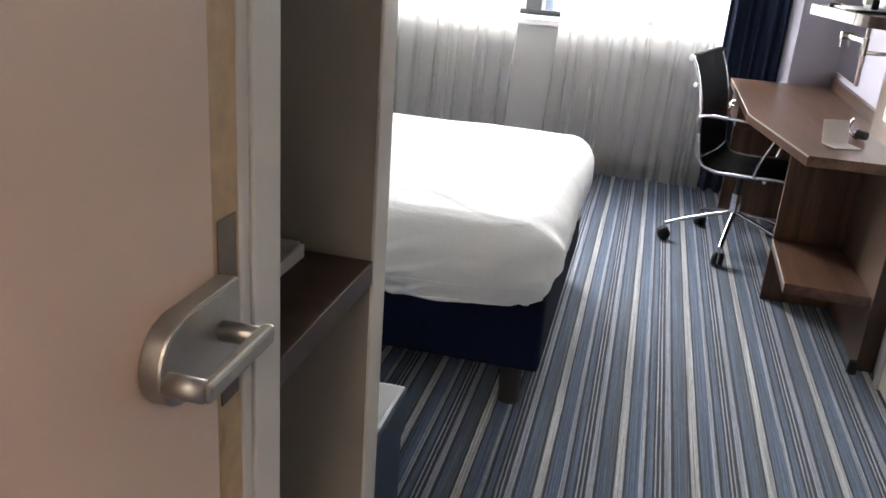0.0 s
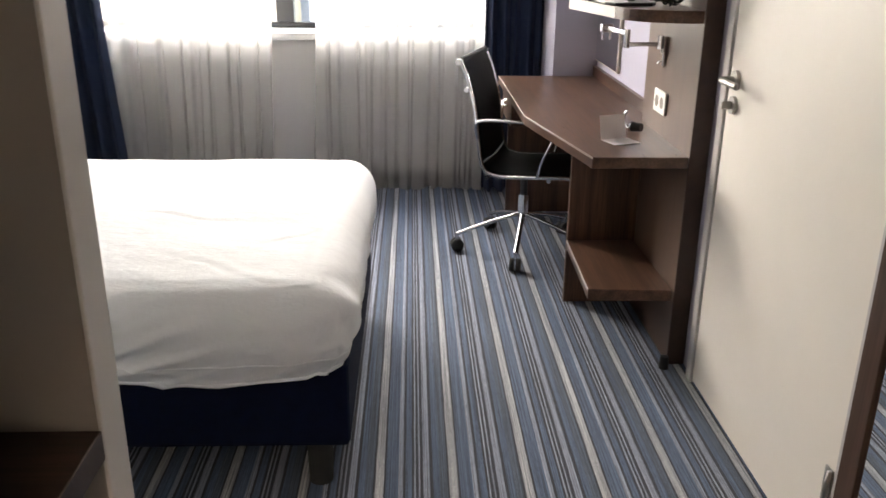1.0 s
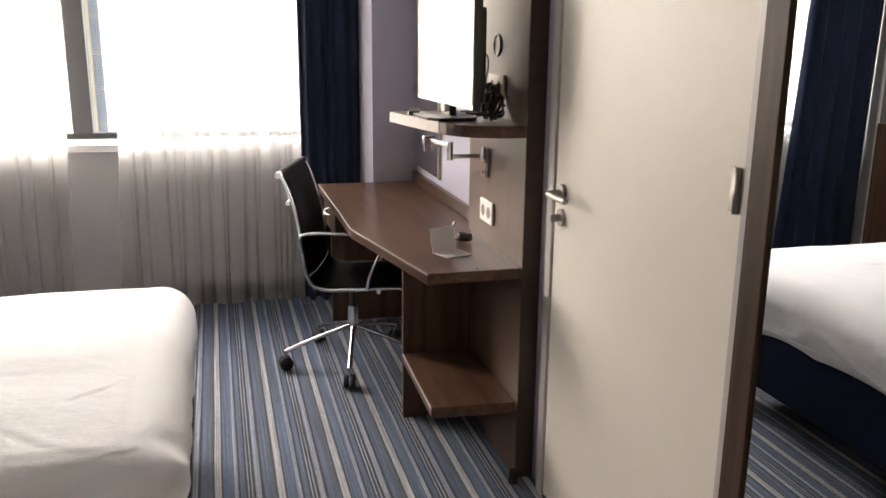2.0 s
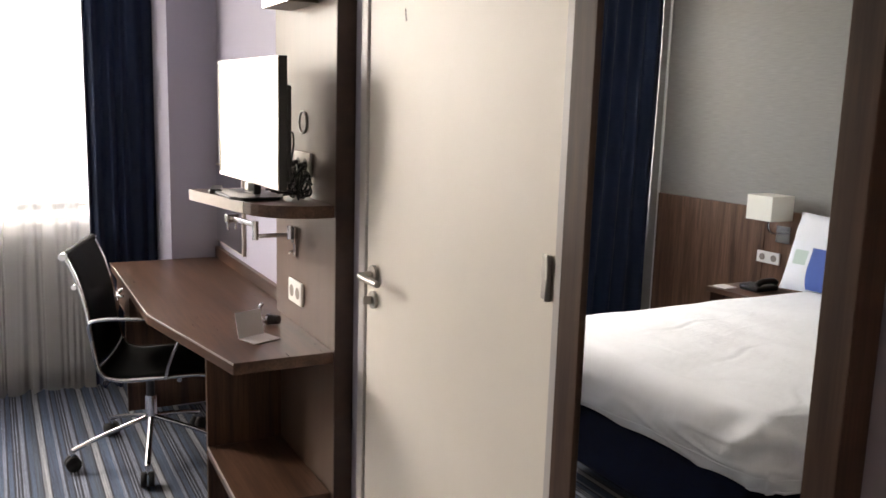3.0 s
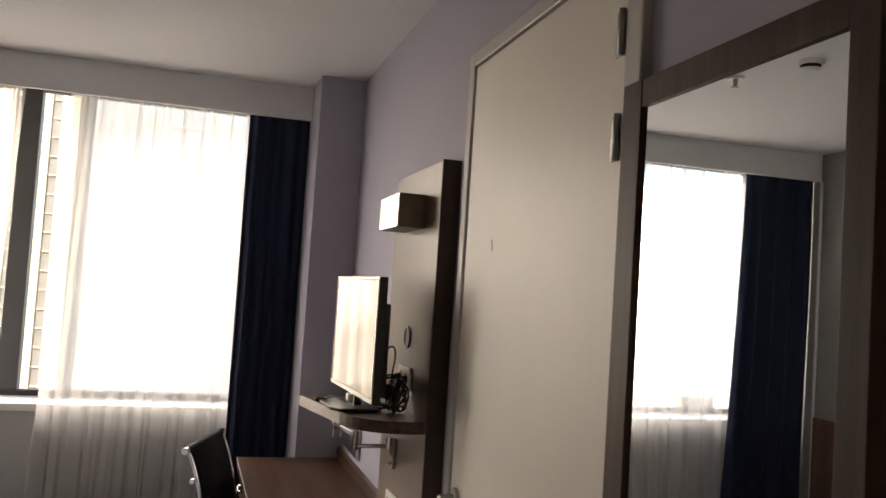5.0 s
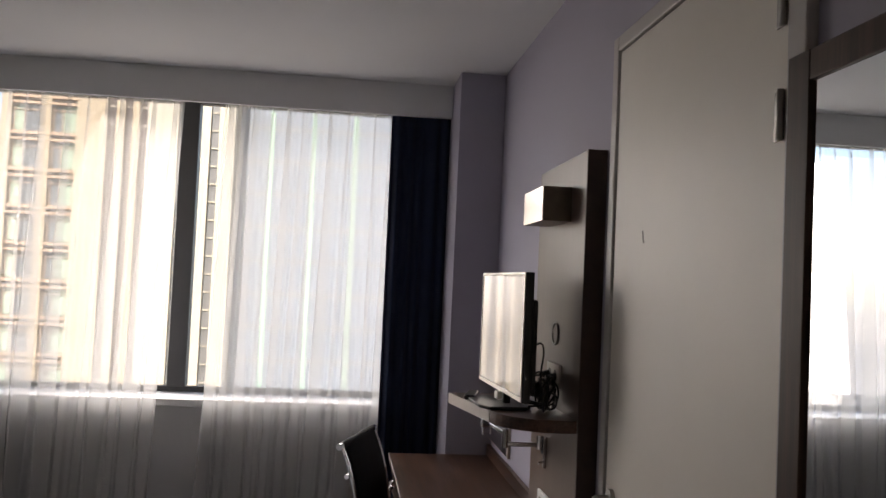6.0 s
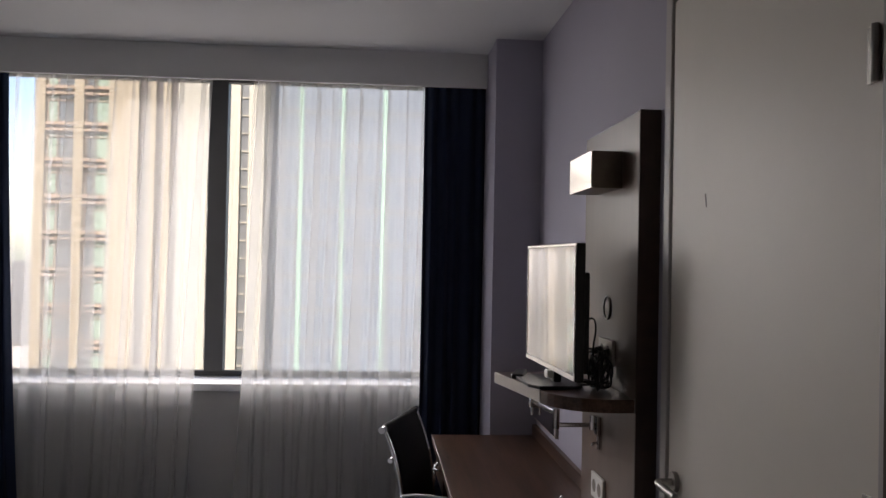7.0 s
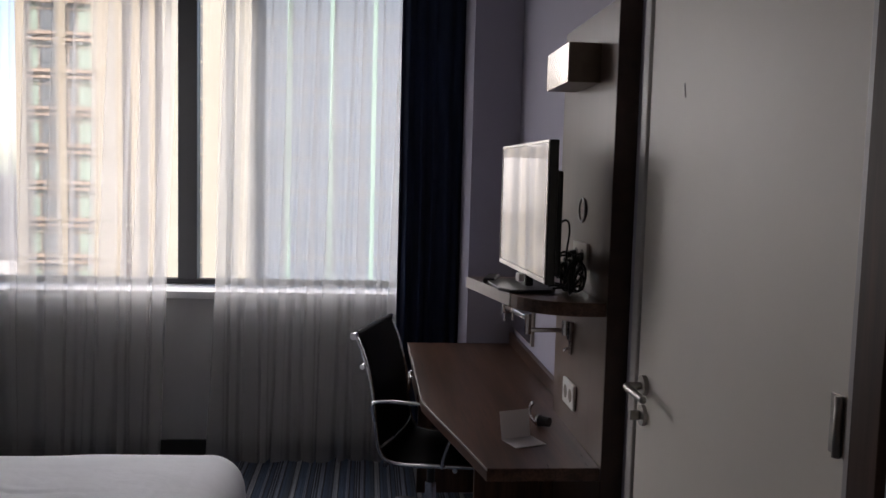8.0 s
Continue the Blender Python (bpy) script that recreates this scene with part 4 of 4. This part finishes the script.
part("shelf", box((-0.76, 1.066, 0.827), (-0.15, 1.42, 0.866), 0.002), M_wood_shaded, wd, "walnut shelf with shade in its colour")
bm = box((-0.6, 1.08, 0.8665), (-0.255, 1.39, 0.874), 0.002)
for a, b in (((-0.263, 1.08, 0.872), (-0.255, 1.39, 0.889)), ((-0.6, 1.08, 0.872), (-0.592, 1.39, 0.893)), ((-0.592, 1.382, 0.872), (-0.263, 1.39, 0.893)), ((-0.592, 1.08, 0.872), (-0.263, 1.088, 0.893))):
    box(a, b, 0.002, bm=bm)
solo("welcome_tray", bm, M_ward_edge, "shallow pale tray on the wardrobe shelf", "tray")
solo("booklet", box((-0.58, 1.12, 0.8765), (-0.3, 1.33, 0.9), 0.003), M_edge, "dark booklet lying on the tray", "booklet")

# ---- luggage bench ----
ot = thing("luggage_bench", (-0.42, 1.63, 0), "low blue leather bench beside the wardrobe", "bench")
part("seat", box((-0.7, 1.5, 0.33), (-0.168, 1.769, 0.445), 0.014, segs=3), M_leather, ot, "padded blue leather seat")
part("body", box((-0.69, 1.505, 0.03), (-0.176, 1.762, 0.329), 0.006), M_leather, ot)
for x, y in ((-0.2, 1.53), (-0.2, 1.74), (-0.66, 1.53), (-0.66, 1.74)):
    part("foot", rod((x, y, 0), (x, y, 0.031), 0.015), M_black, ot)

# ---- outside: ground, towers ----
GZ = -42.0


def stone_material():
    k = Mat("cream facade stone", 0.8)
    n = k.noise(k.co, 0.6, 5.0)
    k.colour(k.ramp(n, [(0.3, (0.25, 0.2, 0.13)), (0.7, (0.3, 0.245, 0.165))]))
    return k.m


M_stone = stone_material()
M_pale = plain("pale facade stone", (0.33, 0.3, 0.235), 0.8, vary=0.05, scale=0.5, bump=0)
M_spandrel = plain("pinkish spandrel", (0.3, 0.21, 0.14), 0.8, vary=0.05, scale=0.5, bump=0)
M_towerglass = plain("grey tinted facade glass", (0.075, 0.085, 0.09), 0.3, vary=0.3, scale=0.4, bump=0)
M_darkglass = plain("dark facade glass", (0.055, 0.038, 0.03), 0.3, vary=0.3, scale=0.5, bump=0)
M_greyglass = plain("grey facade glass", (0.12, 0.12, 0.115), 0.35, vary=0.3, scale=0.5, bump=0)
M_fin = plain("pale green facade fin", (0.25, 0.37, 0.29), 0.6, vary=0.05, scale=0.5, bump=0)
M_blueglass = plain("blue facade glass", (0.135, 0.158, 0.185), 0.45, vary=0.15, scale=0.15, bump=0)
M_band = plain("grey facade band", (0.21, 0.215, 0.21), 0.7, vary=0.05, scale=0.5, bump=0)
M_blind = plain("green white blind", (0.2, 0.26, 0.19), 0.7, vary=0.1, scale=0.6, bump=0)
M_ground = plain("hazy city ground", (0.16, 0.14, 0.12), 0.95, vary=0.3, scale=0.02, bump=0)
M_city = plain("pale city blocks", (0.45, 0.42, 0.39), 0.9, vary=0.2, scale=0.05, bump=0)
structure("ground", box((-4000, -3000, GZ - 1), (4000, 4800, GZ)), M_ground, "hazy built-up ground far below", "ground")
TY = 72.0
STOREY = 3.0
z0s = [GZ + STOREY * q for q in range(30)]
tower = thing("tower_block", (-19, TY + 8, GZ), "tall cream stone tower with columns of windows", "building")
ZT = GZ + STOREY * 30
strips = [(-27.9, -27.1), (-22.0, -19.6), (-18.9, -18.2), (-17.6, -17.0), (-16.4, -13.9), (-13.2, -11.3), (-10.6, -9.3)]
bays = [(-27.1, -24.8, 1), (-24.0, -22.0, 1), (-19.6, -18.9, 0), (-18.2, -17.6, 0), (-17.0, -16.4, 0), (-13.9, -13.2, 0), (-11.3, -10.6, 0)]
part("core", box((-27.9, TY + 0.9, GZ), (-9.3, TY + 3.5, ZT)), M_stone, tower)
strips.append((-24.8, -24.0))
for a, b in strips:
    part("pier", box((a, TY, GZ), (b, TY + 0.9, ZT)), M_stone if b < -14 else M_pale, tower)
cache = {}
for a, b, wide in bays:
    glassmat = M_towerglass if wide else M_darkglass if b < -14 else M_greyglass
    w = b - a
    for z in z0s[4:]:
        key = (round(a, 2), wide)
        if key not in cache:
            bm = box((0, 0.55, 0.55), (w, 0.7, STOREY - 0.25)) if wide else box((0, 0.55, 0.0), (w, 0.7, STOREY))
            me = bpy.data.meshes.new("window")
            bm.to_mesh(me)
            bm.free()
            me.materials.append(glassmat)
            if not wide:
                bm = box((0, 0.42, -0.06), (w, 0.6, 0.06))
                box((0, 0.42, STOREY / 2 - 0.06), (w, 0.6, STOREY / 2 + 0.06), bm=bm)
            else:
                bm = box((0, 0.1, -0.25), (w, 0.6, -0.05))
                box((0, 0.1, 0.25), (w, 0.6, 0.5), bm=bm)
                for q in (0.03, 0.38, 0.96):
                    box((w * q, 0.4, 0.5), (w * q + 0.07, 0.58, STOREY - 0.25), bm=bm)
                box((0, 0.4, STOREY - 0.75), (w, 0.56, STOREY - 0.68), bm=bm)
            ms = bpy.data.meshes.new("spandrel")
            bm.to_mesh(ms)
            bm.free()
            ms.materials.append(M_spandrel if wide else M_pale)
            lo, hi = (0.05, 0.34) if a < -25 else (0.42, 0.92)
            bm = box((w * lo, 0.5, 0.6), (w * hi, 0.54, STOREY - 0.3))
            mb = bpy.data.meshes.new("blind")
            bm.to_mesh(mb)
            bm.free()
            mb.materials.append(M_blind)
            cache[key] = (me, ms, mb)
        me, ms, mb = cache[key]
        for nm, data in (("window", me), ("spandrel", ms)) + ((("blind", mb),) if wide else ()):
            o = new(nm, data)
            o.parent = tower
            o.location = Vector((a, TY, z)) - BASE[tower.name]

glass_tower = thing("glass_tower", (4, TY + 13, GZ), "tall bluish glass office tower", "building")
part("core", box((-12.9, TY + 6.2, GZ), (22, TY + 20, ZT)), M_blueglass, glass_tower)
for z in z0s[4:]:
    part("floor_band", box((-12.9, TY + 6.14, z - 0.2), (22, TY + 6.2, z + 0.15)), M_band, glass_tower)
for x in (-12.9, -10.8, -7.0, -3.2, 0.6, 4.4, 8.2, 12.0, 15.8, 19.6):
    part("fin", box((x, TY + 6.1, GZ), (x + 0.4, TY + 6.2, ZT)), M_fin, glass_tower)
rng = random.Random(12)
for q in range(16):
    x, y = -70 - rng.uniform(0, 130), 150 + rng.uniform(0, 260)
    w, dd, h = rng.uniform(10, 26), rng.uniform(10, 26), rng.uniform(8, 30)
    hs = thing("city_block", (x, y, GZ), "pale low building far off in haze", "building", "far buildings")
    part("wall", box((x - w / 2, y - dd / 2, GZ), (x + w / 2, y + dd / 2, GZ + h)), M_city, hs)
    part("roof", box((x - w / 2 - 0.3, y - dd / 2 - 0.3, GZ + h), (x + w / 2 + 0.3, y + dd / 2 + 0.3, GZ + h + 0.8)), M_ground, hs)
